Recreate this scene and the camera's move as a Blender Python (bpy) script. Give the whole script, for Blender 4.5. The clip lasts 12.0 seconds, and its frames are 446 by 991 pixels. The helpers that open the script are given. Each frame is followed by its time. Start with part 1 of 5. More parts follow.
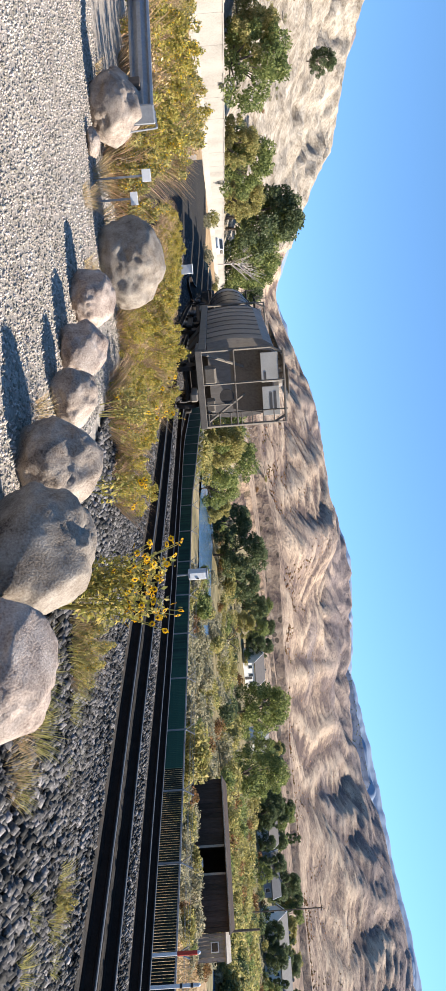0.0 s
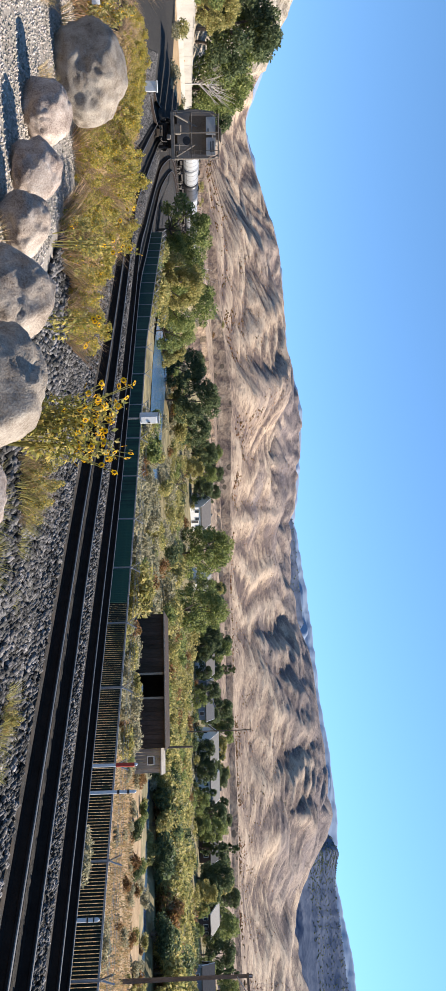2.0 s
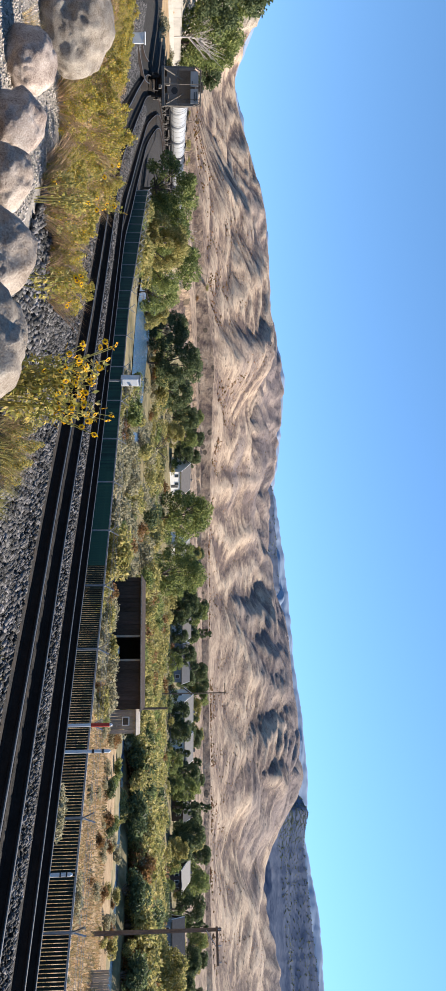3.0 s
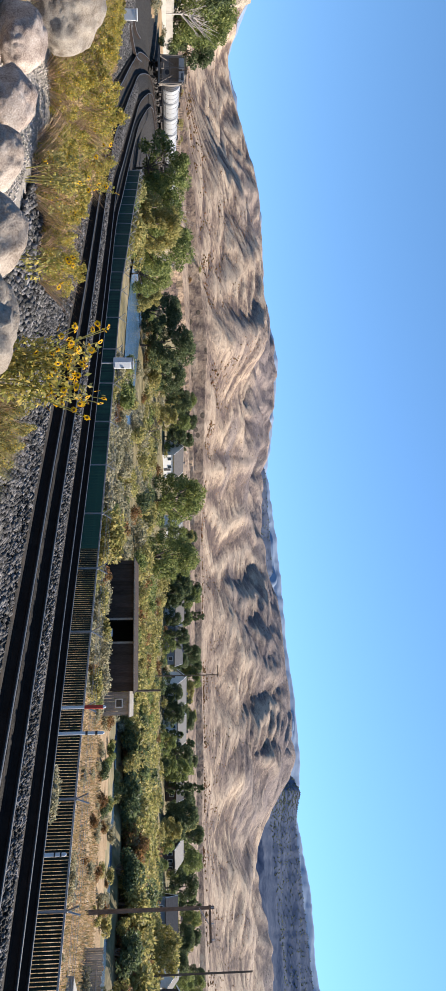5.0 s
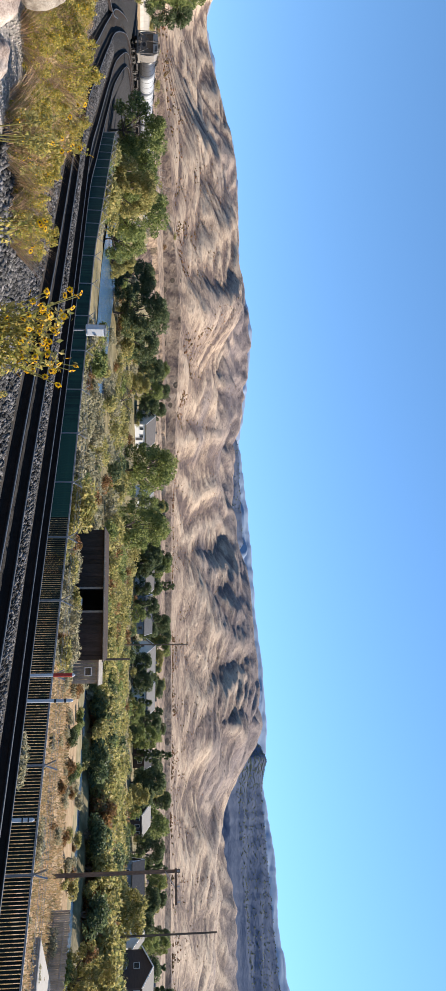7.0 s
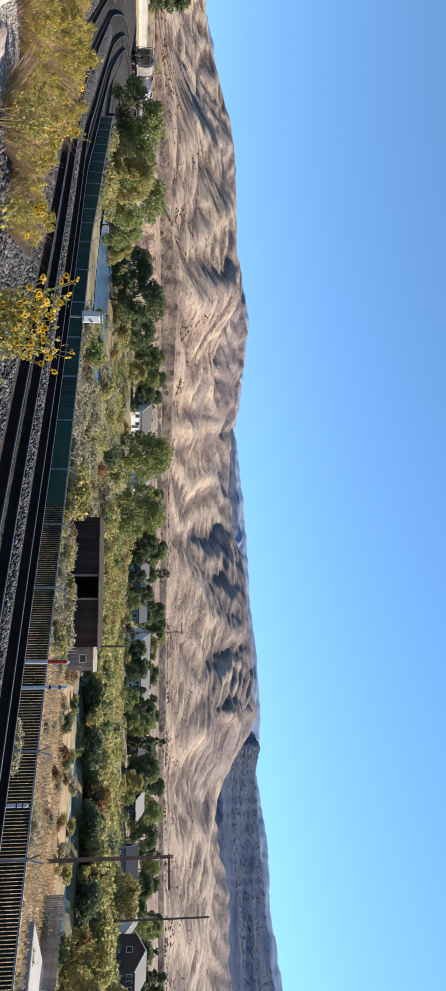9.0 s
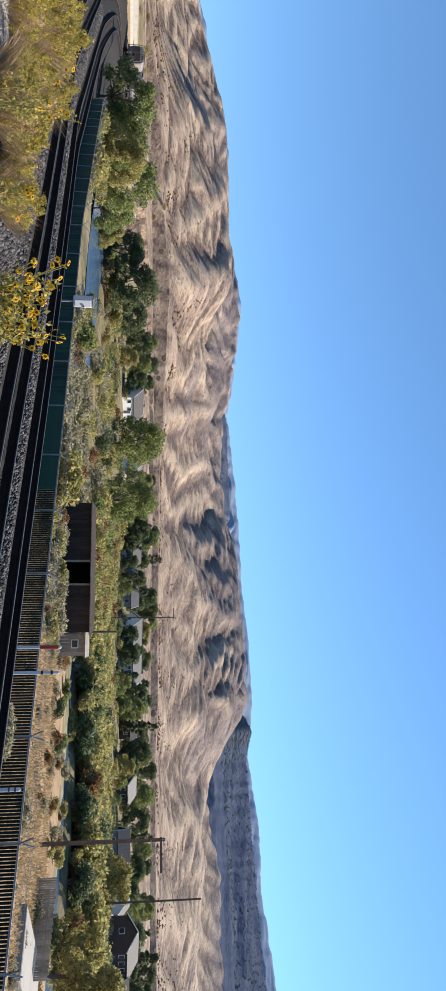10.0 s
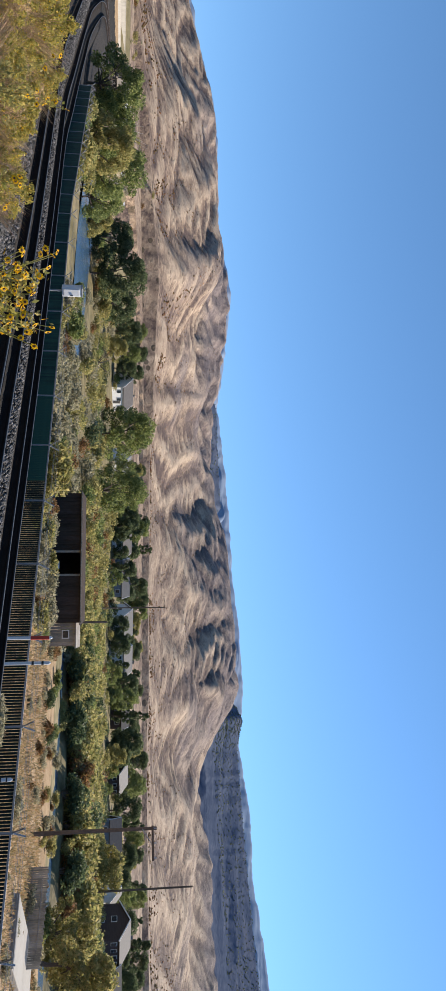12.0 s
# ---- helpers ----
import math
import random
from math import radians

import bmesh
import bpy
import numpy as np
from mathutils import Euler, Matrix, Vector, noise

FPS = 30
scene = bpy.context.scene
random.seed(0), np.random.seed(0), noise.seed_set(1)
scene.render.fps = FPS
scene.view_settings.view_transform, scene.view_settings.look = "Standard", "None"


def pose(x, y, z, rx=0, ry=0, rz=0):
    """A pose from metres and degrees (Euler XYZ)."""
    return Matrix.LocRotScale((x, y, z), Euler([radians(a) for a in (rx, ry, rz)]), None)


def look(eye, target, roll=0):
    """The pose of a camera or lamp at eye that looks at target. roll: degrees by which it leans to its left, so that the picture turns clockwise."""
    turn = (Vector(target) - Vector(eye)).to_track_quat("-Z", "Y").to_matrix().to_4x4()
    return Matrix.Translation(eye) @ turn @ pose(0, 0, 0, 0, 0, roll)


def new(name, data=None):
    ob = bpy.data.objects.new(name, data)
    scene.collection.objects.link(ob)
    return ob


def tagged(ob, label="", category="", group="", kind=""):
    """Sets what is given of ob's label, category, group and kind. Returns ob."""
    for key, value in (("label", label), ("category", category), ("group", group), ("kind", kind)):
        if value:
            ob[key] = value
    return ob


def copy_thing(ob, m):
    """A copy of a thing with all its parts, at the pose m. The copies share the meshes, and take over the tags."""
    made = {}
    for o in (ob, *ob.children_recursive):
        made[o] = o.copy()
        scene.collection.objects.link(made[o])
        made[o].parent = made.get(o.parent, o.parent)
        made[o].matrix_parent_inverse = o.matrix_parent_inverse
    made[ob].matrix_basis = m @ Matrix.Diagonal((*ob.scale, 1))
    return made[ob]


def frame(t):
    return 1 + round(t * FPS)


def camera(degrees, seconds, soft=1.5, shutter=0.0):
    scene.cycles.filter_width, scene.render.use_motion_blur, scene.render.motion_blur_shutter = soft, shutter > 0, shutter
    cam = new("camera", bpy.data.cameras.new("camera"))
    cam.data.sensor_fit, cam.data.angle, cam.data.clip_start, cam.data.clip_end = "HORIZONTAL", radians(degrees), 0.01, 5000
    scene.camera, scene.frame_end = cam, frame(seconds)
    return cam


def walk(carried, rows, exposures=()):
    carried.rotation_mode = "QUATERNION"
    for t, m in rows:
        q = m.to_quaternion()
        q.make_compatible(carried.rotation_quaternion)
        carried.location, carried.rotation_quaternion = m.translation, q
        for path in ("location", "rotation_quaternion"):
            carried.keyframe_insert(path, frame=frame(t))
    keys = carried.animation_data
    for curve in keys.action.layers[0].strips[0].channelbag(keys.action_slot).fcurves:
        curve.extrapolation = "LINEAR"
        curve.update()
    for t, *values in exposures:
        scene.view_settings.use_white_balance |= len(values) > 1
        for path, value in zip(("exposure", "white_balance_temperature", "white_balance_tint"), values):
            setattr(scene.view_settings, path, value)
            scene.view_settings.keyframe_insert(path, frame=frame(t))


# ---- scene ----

# ---- camera: hand-held on one spot, panning right and tilting up; the picture lies on its side ----
EYE = Vector((0, 0, 2.2))
cam = camera(32.03, 12.0, soft=0.7)


def aim(az, el, lean):
    """Camera pose from compass angle (0 = +Y, clockwise), elevation and lean."""
    a, e = radians(az), radians(el)
    return look(EYE, EYE + Vector((math.sin(a) * math.cos(e), math.cos(a) * math.cos(e), math.sin(e))), lean)


PATH = [(0.0, -13.77, -1.0, 85.66), (0.5, -13.19, -0.07, 87.04), (1.0, -10.81, 0.41, 87.58), (1.5, -7.38, 0.52, 87.91),
        (2.0, -2.34, 2.0, 88.68), (2.5, 0.0, 2.69, 89.07), (3.0, 0.23, 3.46, 89.91), (3.2, 0.31, 3.84, 90.29),
        (4.8, 1.46, 4.0, 89.89), (5.0, 1.48, 3.98, 89.84), (5.5, 1.85, 4.43, 90.0), (6.0, 2.05, 4.65, 90.18),
        (6.5, 2.89, 5.53, 90.41), (8.5, 4.38, 6.3, 90.79), (9.0, 4.48, 6.41, 90.9), (9.5, 5.06, 6.87, 90.75),
        (10.0, 5.53, 7.02, 90.84), (10.5, 5.84, 7.17, 90.77), (11.0, 5.92, 7.3, 90.71), (11.5, 6.11, 7.36, 90.44),
        (12.0, 6.27, 7.75, 90.55)]
walk(cam, [(t, aim(a, e, l)) for t, a, e, l in PATH], exposures=[(0.0, 1.34), (1.5, 1.26), (6.0, 1.14), (10.0, 1.05), (12.0, 0.88)])

# ---- light: clear morning, sun from the right and a little ahead ----
SUN_AZ, SUN_EL = 63.0, 31.0
world = bpy.data.worlds.new("world")
scene.world = world
world.use_nodes = True
wn = world.node_tree.nodes
sky = wn.new("ShaderNodeTexSky")
sky.sky_type, sky.sun_disc = "NISHITA", False
sky.sun_elevation, sky.sun_rotation = radians(SUN_EL), radians(SUN_AZ)
sky.altitude, sky.air_density, sky.dust_density, sky.ozone_density = 1200, 0.9, 0.0, 3.0
deep = wn.new("ShaderNodeHueSaturation")
deep.inputs["Saturation"].default_value = 1.1
deep.inputs["Hue"].default_value = 0.4955
lift = wn.new("ShaderNodeVectorMath")
lift.operation = "ADD"
lift.inputs[1].default_value = (0, 0, 0.14)
world.node_tree.links.new(wn.new("ShaderNodeTexCoord").outputs["Generated"], lift.inputs[0])
world.node_tree.links.new(lift.outputs[0], sky.inputs["Vector"])
world.node_tree.links.new(sky.outputs[0], deep.inputs["Color"])
world.node_tree.links.new(deep.outputs[0], wn["Background"].inputs[0])
wn["Background"].inputs[1].default_value = 0.124
sun = new("sun", bpy.data.lights.new("sun", "SUN"))
sun.data.energy, sun.data.angle, sun.data.color = 5.0, radians(0.55), (1.0, 0.91, 0.80)
sa, se = radians(SUN_AZ), radians(SUN_EL)
SUN_DIR = Vector((math.sin(sa) * math.cos(se), math.cos(sa) * math.cos(se), math.sin(se)))
sun.matrix_world = look(SUN_DIR * 100, (0, 0, 0))


# ---- materials ----
def material(name, colors, rough=0.8, metal=0.0, scale=3.0, fine=40.0, bump=0.3, dist=0.02, random=0.0, island=0.0,
             translucent=0.0, spec=0.5, coords="Object", stretch=(1, 1, 1), turn=0.0):
    """Node material: two scales of noise between the given colours, with fine relief; random varies it by object, island by piece."""
    m = bpy.data.materials.new(name)
    m.use_nodes = True
    nt = m.node_tree
    N, L = nt.nodes, nt.links
    b = N["Principled BSDF"]
    tc, mp = N.new("ShaderNodeTexCoord"), N.new("ShaderNodeMapping")
    mp.inputs["Scale"].default_value = stretch
    mp.inputs["Rotation"].default_value = (0, 0, radians(turn))
    L.new(tc.outputs[coords], mp.inputs[0])
    n1, n2 = N.new("ShaderNodeTexNoise"), N.new("ShaderNodeTexNoise")
    for n, s in ((n1, scale), (n2, fine)):
        n.inputs["Scale"].default_value, n.inputs["Detail"].default_value, n.inputs["Roughness"].default_value = s, 5, 0.6
        L.new(mp.outputs[0], n.inputs["Vector"])
    mix = N.new("ShaderNodeMath")
    mix.operation = "MULTIPLY_ADD"
    L.new(n2.outputs[0], mix.inputs[0])
    mix.inputs[1].default_value = 0.45
    half = N.new("ShaderNodeMath")
    half.operation = "MULTIPLY_ADD"
    L.new(n1.outputs[0], half.inputs[0])
    half.inputs[1].default_value, half.inputs[2].default_value = 0.55, 0
    L.new(half.outputs[0], mix.inputs[2])
    ramp = N.new("ShaderNodeValToRGB")
    e = ramp.color_ramp.elements
    while len(e) < len(colors):
        e.new(0.5)
    for i, c in enumerate(colors):
        e[i].position = 0.33 + 0.34 * i / max(1, len(colors) - 1)
        e[i].color = (*c, 1)
    L.new(mix.outputs[0], ramp.inputs[0])
    col = ramp.outputs[0]
    if random or island:
        hsv = N.new("ShaderNodeHueSaturation")
        src = N.new("ShaderNodeObjectInfo").outputs["Random"] if random else N.new("ShaderNodeNewGeometry").outputs["Random Per Island"]
        amt = random or island
        mr = N.new("ShaderNodeMapRange")
        mr.inputs["To Min"].default_value, mr.inputs["To Max"].default_value = 1 - amt, 1 + amt
        L.new(src, mr.inputs[0])
        L.new(mr.outputs[0], hsv.inputs["Value"])
        mh = N.new("ShaderNodeMapRange")
        mh.inputs["To Min"].default_value, mh.inputs["To Max"].default_value = 0.5 + amt * 0.06, 0.5 - amt * 0.06
        L.new(src, mh.inputs[0])
        L.new(mh.outputs[0], hsv.inputs["Hue"])
        L.new(col, hsv.inputs["Color"])
        col = hsv.outputs[0]
    L.new(col, b.inputs["Base Color"])
    b.inputs["Roughness"].default_value, b.inputs["Metallic"].default_value = rough, metal
    b.inputs["Specular IOR Level"].default_value = min(spec, 0.15) if translucent else spec
    if bump:
        bp = N.new("ShaderNodeBump")
        bp.inputs["Strength"].default_value, bp.inputs["Distance"].default_value = bump, dist
        L.new(mix.outputs[0], bp.inputs["Height"])
        L.new(bp.outputs[0], b.inputs["Normal"])
    if translucent:
        tr, ms = N.new("ShaderNodeBsdfTranslucent"), N.new("ShaderNodeMixShader")
        L.new(col, tr.inputs[0])
        ms.inputs[0].default_value = translucent
        L.new(b.outputs[0], ms.inputs[1])
        L.new(tr.outputs[0], ms.inputs[2])
        L.new(ms.outputs[0], N["Material Output"].inputs[0])
    return m


GRAVEL = material("gravel", [(0.127, 0.106, 0.085), (0.289, 0.250, 0.208), (0.459, 0.408, 0.348)], 0.95, scale=9, fine=55, bump=0.9, dist=0.05)
STONE_CHIP = material("stone_chip", [(0.020, 0.019, 0.019), (0.068, 0.065, 0.063), (0.205, 0.195, 0.182)], 0.9, scale=2, fine=60, bump=0.3, island=0.95, spec=0.2)
GRAVEL_CHIP = material("gravel_chip", [(0.165, 0.140, 0.115), (0.325, 0.287, 0.242), (0.500, 0.455, 0.395)], 0.9, scale=2, fine=60, bump=0.2, island=0.5)
BALLAST = material("ballast_bed", [(0.012, 0.011, 0.011), (0.030, 0.028, 0.027), (0.075, 0.070, 0.066)], 1.0, spec=0.1, scale=6, fine=28, bump=1.0, dist=0.08)
# oily track bed; also colours the painted shade left of the curve
OILY_AND_SHADE = material("oily_ballast_and_shade", [(0.017, 0.016, 0.016), (0.036, 0.034, 0.032), (0.072, 0.066, 0.060)], 1.0, spec=0.05, scale=5, fine=30, bump=0.8, dist=0.05)
DIRT = material("dry_bank", [(0.16, 0.105, 0.058), (0.33, 0.225, 0.125), (0.45, 0.325, 0.195)], 0.95, spec=0.1, scale=0.6, fine=12, bump=0.8, dist=0.15)
SCRUB = material("valley_scrub", [(0.085, 0.075, 0.035), (0.20, 0.165, 0.085), (0.36, 0.28, 0.165)], 0.95, spec=0.1, scale=0.15, fine=1.1, bump=0.8, dist=0.4)
# blue of distance haze and shade is put into these two slope colours
WOODED_HAZE = material("hazy_wooded_slope", [(0.058, 0.074, 0.112), (0.090, 0.110, 0.155), (0.150, 0.158, 0.190)], 1.0, spec=0.0, scale=0.012, fine=0.11, bump=0.8, dist=8.0)
FAR_HAZE = material("far_hazy_slope", [(0.16, 0.21, 0.29), (0.21, 0.26, 0.34), (0.25, 0.30, 0.37)], 1.0, spec=0.0, scale=0.006, fine=0.05, bump=0.4, dist=8.0)
ROCK = material("rocky_slope", [(0.104, 0.080, 0.056), (0.240, 0.200, 0.152), (0.368, 0.320, 0.256), (0.480, 0.424, 0.352)], 0.95, spec=0.1, scale=0.13, fine=0.9, bump=1.0, dist=1.6)
RAIL = material("rail_steel", [(0.016, 0.012, 0.010), (0.036, 0.026, 0.022)], 0.95, spec=0.08, scale=4, fine=40)
RAILHEAD = material("rail_head", [(0.10, 0.094, 0.09), (0.18, 0.17, 0.16)], 0.6, metal=1.0, scale=3, fine=60, bump=0.05)
TIE = material("creosote_tie", [(0.030, 0.026, 0.024), (0.062, 0.052, 0.044)], 1.0, spec=0.05, scale=3, fine=30, stretch=(1, 8, 8))
GRANITE = material("granite", [(0.085, 0.062, 0.050), (0.225, 0.180, 0.146), (0.335, 0.283, 0.236), (0.45, 0.40, 0.345)], 0.95, scale=5.5, fine=70, bump=0.8, dist=0.02, random=0.18, spec=0.2)
CONCRETE = material("pale_concrete", [(0.20, 0.182, 0.156), (0.285, 0.262, 0.227), (0.325, 0.302, 0.265)], 0.9, scale=0.3, fine=6, bump=0.25, dist=0.03)
GALV = material("galvanised", [(0.24, 0.25, 0.26), (0.38, 0.39, 0.40)], 0.5, metal=0.6, scale=3, fine=30, bump=0.1)
WHITE = material("white_paint", [(0.70, 0.70, 0.68), (0.82, 0.82, 0.80)], 0.5, scale=3, fine=30, bump=0.1)
REDP = material("red_paint", [(0.45, 0.03, 0.02), (0.6, 0.06, 0.03)], 0.5, scale=3, fine=30, bump=0.1)
SLAT_DARK = material("weathered_dark_slat", [(0.006, 0.012, 0.011), (0.016, 0.026, 0.022)], 0.8, scale=2, fine=25, bump=0.1, random=0.4, spec=0.15)
SLAT = material("green_slat", [(0.008, 0.040, 0.034), (0.018, 0.078, 0.062)], 0.7, scale=2, fine=25, bump=0.1, island=0.35, spec=0.2)
WATER = material("river_water", [(0.03, 0.075, 0.13), (0.07, 0.13, 0.20)], 0.18, scale=0.25, fine=1.8, bump=0.9, dist=0.3)
ASPHALT = material("asphalt", [(0.04, 0.04, 0.042), (0.075, 0.073, 0.07)], 0.9, scale=0.6, fine=20, bump=0.3)
BARK = material("bark", [(0.06, 0.045, 0.035), (0.17, 0.13, 0.10)], 0.9, scale=3, fine=20, bump=0.8, dist=0.03, stretch=(1, 1, 0.3))
DEADWOOD = material("dead_wood", [(0.35, 0.31, 0.27), (0.55, 0.50, 0.45)], 0.9, scale=3, fine=20, bump=0.4)


def hill_material():
    """Dry bunch grass: pale on the crests, browner in the draws, grey sage higher up, dotted with low shrubs. Distance
    haze is mixed into the colours.
    """
    m = bpy.data.materials.new("hazy_hill_grass")
    m.use_nodes = True
    N, L = m.node_tree.nodes, m.node_tree.links
    b = N["Principled BSDF"]
    tc = N.new("ShaderNodeTexCoord")
    att = N.new("ShaderNodeAttribute")
    att.attribute_name = "growth"
    sep = N.new("ShaderNodeSeparateColor")
    L.new(att.outputs["Color"], sep.inputs[0])

    def tex(scale, detail=5, rough=0.6):
        n = N.new("ShaderNodeTexNoise")
        n.inputs["Scale"].default_value, n.inputs["Detail"].default_value, n.inputs["Roughness"].default_value = scale, detail, rough
        L.new(tc.outputs["Object"], n.inputs["Vector"])
        return n.outputs[0]

    def calc(op, a, c, d=None):
        n = N.new("ShaderNodeMath")
        n.operation = op
        for k, q in enumerate((a, c) if d is None else (a, c, d)):
            if isinstance(q, (int, float)):
                n.inputs[k].default_value = q
            else:
                L.new(q, n.inputs[k])
        return n.outputs[0]

    def ramp(value, stops):
        n = N.new("ShaderNodeValToRGB")
        e = n.color_ramp.elements
        while len(e) < len(stops):
            e.new(0.5)
        for q, (p, c) in zip(e, stops):
            q.position, q.color = p, (*c, 1)
        L.new(value, n.inputs[0])
        return n.outputs[0]

    def blend(fac, a, c):
        n = N.new("ShaderNodeMix")
        n.data_type = "RGBA"
        L.new(fac, n.inputs[0])
        for k, q in ((6, a), (7, c)):
            if isinstance(q, tuple):
                n.inputs[k].default_value = (*q, 1)
            else:
                L.new(q, n.inputs[k])
        return n.outputs[2]

    broad, mid, grain = tex(0.006, 3), tex(0.05), tex(0.3, 6, 0.7)
    streak = N.new("ShaderNodeMapping")
    streak.inputs["Rotation"].default_value, streak.inputs["Scale"].default_value = (0, 0, radians(-24)), (0.075, 0.011, 0.02)
    L.new(tc.outputs["Object"], streak.inputs[0])
    line = N.new("ShaderNodeTexNoise")
    line.inputs["Scale"].default_value, line.inputs["Detail"].default_value, line.inputs["Distortion"].default_value = 1.0, 6, 0.6
    L.new(streak.outputs[0], line.inputs["Vector"])
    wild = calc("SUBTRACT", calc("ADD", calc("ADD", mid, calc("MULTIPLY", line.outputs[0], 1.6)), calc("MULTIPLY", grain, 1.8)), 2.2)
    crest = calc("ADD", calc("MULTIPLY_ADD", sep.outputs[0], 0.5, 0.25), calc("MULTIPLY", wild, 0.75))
    # both ramps are paled and pinked to carry the haze of distance
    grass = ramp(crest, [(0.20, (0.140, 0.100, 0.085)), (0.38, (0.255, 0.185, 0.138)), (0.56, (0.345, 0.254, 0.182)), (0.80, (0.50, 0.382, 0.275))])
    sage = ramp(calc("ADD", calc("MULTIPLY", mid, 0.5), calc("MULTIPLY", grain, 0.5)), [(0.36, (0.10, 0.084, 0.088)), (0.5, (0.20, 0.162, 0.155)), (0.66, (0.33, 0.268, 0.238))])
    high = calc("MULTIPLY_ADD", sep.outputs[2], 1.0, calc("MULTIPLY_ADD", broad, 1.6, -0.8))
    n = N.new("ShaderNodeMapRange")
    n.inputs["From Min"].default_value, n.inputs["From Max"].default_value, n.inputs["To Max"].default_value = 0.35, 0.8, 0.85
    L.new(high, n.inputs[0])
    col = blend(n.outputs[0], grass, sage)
    # low shrubs, thicker where the draws hold water
    vor = N.new("ShaderNodeTexVoronoi")
    vor.inputs["Scale"].default_value = 0.13
    L.new(tc.outputs["Object"], vor.inputs["Vector"])
    spot = calc("LESS_THAN", calc("ADD", vor.outputs["Distance"], calc("MULTIPLY", calc("SUBTRACT", 0.75, mid), 0.5)), calc("MULTIPLY_ADD", sep.outputs[1], 0.22, 0.26))
    col = blend(calc("MULTIPLY", spot, 0.75), col, (0.075, 0.062, 0.045))
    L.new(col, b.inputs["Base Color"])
    b.inputs["Roughness"].default_value, b.inputs["Specular IOR Level"].default_value = 0.95, 0.1
    bp = N.new("ShaderNodeBump")
    bp.inputs["Strength"].default_value, bp.inputs["Distance"].default_value = 0.9, 6.0
    L.new(calc("ADD", calc("MULTIPLY", mid, 0.9), calc("MULTIPLY", grain, 0.5)), bp.inputs["Height"])
    L.new(bp.outputs[0], b.inputs["Normal"])
    return m


HILL = hill_material()


# ---- helpers for meshes ----
def part(name, bm, mat, parent=None, label="", smooth=False):
    """Links a bmesh, or (verts, faces), as one mesh object under a thing or a part."""
    me = bpy.data.meshes.new(name)
    if isinstance(bm, tuple):
        fill(me, *bm)
    else:
        bm.to_mesh(me)
        bm.free()
    me.materials.append(mat)
    if smooth:
        me.polygons.foreach_set("use_smooth", [True] * len(me.polygons))
    ob = new(name, me)
    ob.parent = parent
    if label:
        ob["label"] = label
    return ob


def fill(me, verts, faces):
    """Fills a mesh from vertices and faces; quick for arrays of like faces."""
    if not isinstance(faces, np.ndarray):
        me.from_pydata(verts, [], faces)
        return
    k = faces.shape[1]
    me.vertices.add(len(verts))
    me.vertices.foreach_set("co", np.ascontiguousarray(verts, dtype=np.float32).ravel())
    me.loops.add(faces.size)
    me.loops.foreach_set("vertex_index", np.ascontiguousarray(faces, dtype=np.int32).ravel())
    me.polygons.add(len(faces))
    me.polygons.foreach_set("loop_start", np.arange(0, faces.size, k, dtype=np.int32))
    me.update(calc_edges=True)


def thing(name, m, label, category, group="", kind=""):
    ob = new(name)
    ob.empty_display_size = 0.2
    ob.matrix_world = m
    return tagged(ob, label, category, group, kind)


def box(bm, size, at=(0, 0, 0), turn=None, bevel=0.0):
    m = Matrix.Translation(at) @ (turn.to_4x4() if turn else Matrix()) @ Matrix.Diagonal((*size, 1))
    r = bmesh.ops.create_cube(bm, size=1, matrix=m)
    if bevel:
        edges = list({e for v in r["verts"] for e in v.link_edges})
        bmesh.ops.bevel(bm, geom=edges, offset=bevel, segments=1, affect="EDGES")
    return bm


def rod(bm, a, b, r1, r2=None, n=8):
    a, b = Vector(a), Vector(b)
    d = b - a
    m = Matrix.Translation((a + b) / 2) @ d.to_track_quat("Z", "Y").to_matrix().to_4x4()
    bmesh.ops.create_cone(bm, cap_ends=True, segments=n, radius1=r1, radius2=r1 if r2 is None else r2, depth=d.length, matrix=m)
    return bm


def boxes(*items):
    bm = bmesh.new()
    for it in items:
        box(bm, *it)
    return bm


def rods(*items):
    bm = bmesh.new()
    for it in items:
        rod(bm, *it)
    return bm


def polar(az, r, z=0.0):
    a = radians(az)
    return Vector((r * math.sin(a), r * math.cos(a), z))


# ---- the railway line and the road, as smooth centre lines ----
def spline(points, step=1.0):
    """A Catmull-Rom line through the points, resampled evenly."""
    p = np.array(points, float)
    p = np.vstack([2 * p[0] - p[1], p, 2 * p[-1] - p[-2]])
    out = []
    for i in range(1, len(p) - 2):
        for u in np.linspace(0, 1, 60, endpoint=False):
            a, b, c, d = p[i - 1:i + 3]
            out.append(0.5 * (2 * b + (c - a) * u + (2 * a - 5 * b + 4 * c - d) * u * u + (3 * b - a - 3 * c + d) * u ** 3))
    out = np.array(out + [p[-2]])
    s = np.concatenate([[0], np.cumsum(np.hypot(*np.diff(out, axis=0).T))])
    q = np.arange(0, s[-1], step)
    return np.stack([np.interp(q, s, out[:, k]) for k in range(2)], 1)


def offset(line, d):
    """The line moved d metres to its right."""
    t = np.gradient(line, axis=0)
    t /= np.linalg.norm(t, axis=1)[:, None]
    return line + d * np.stack([t[:, 1], -t[:, 0]], 1)


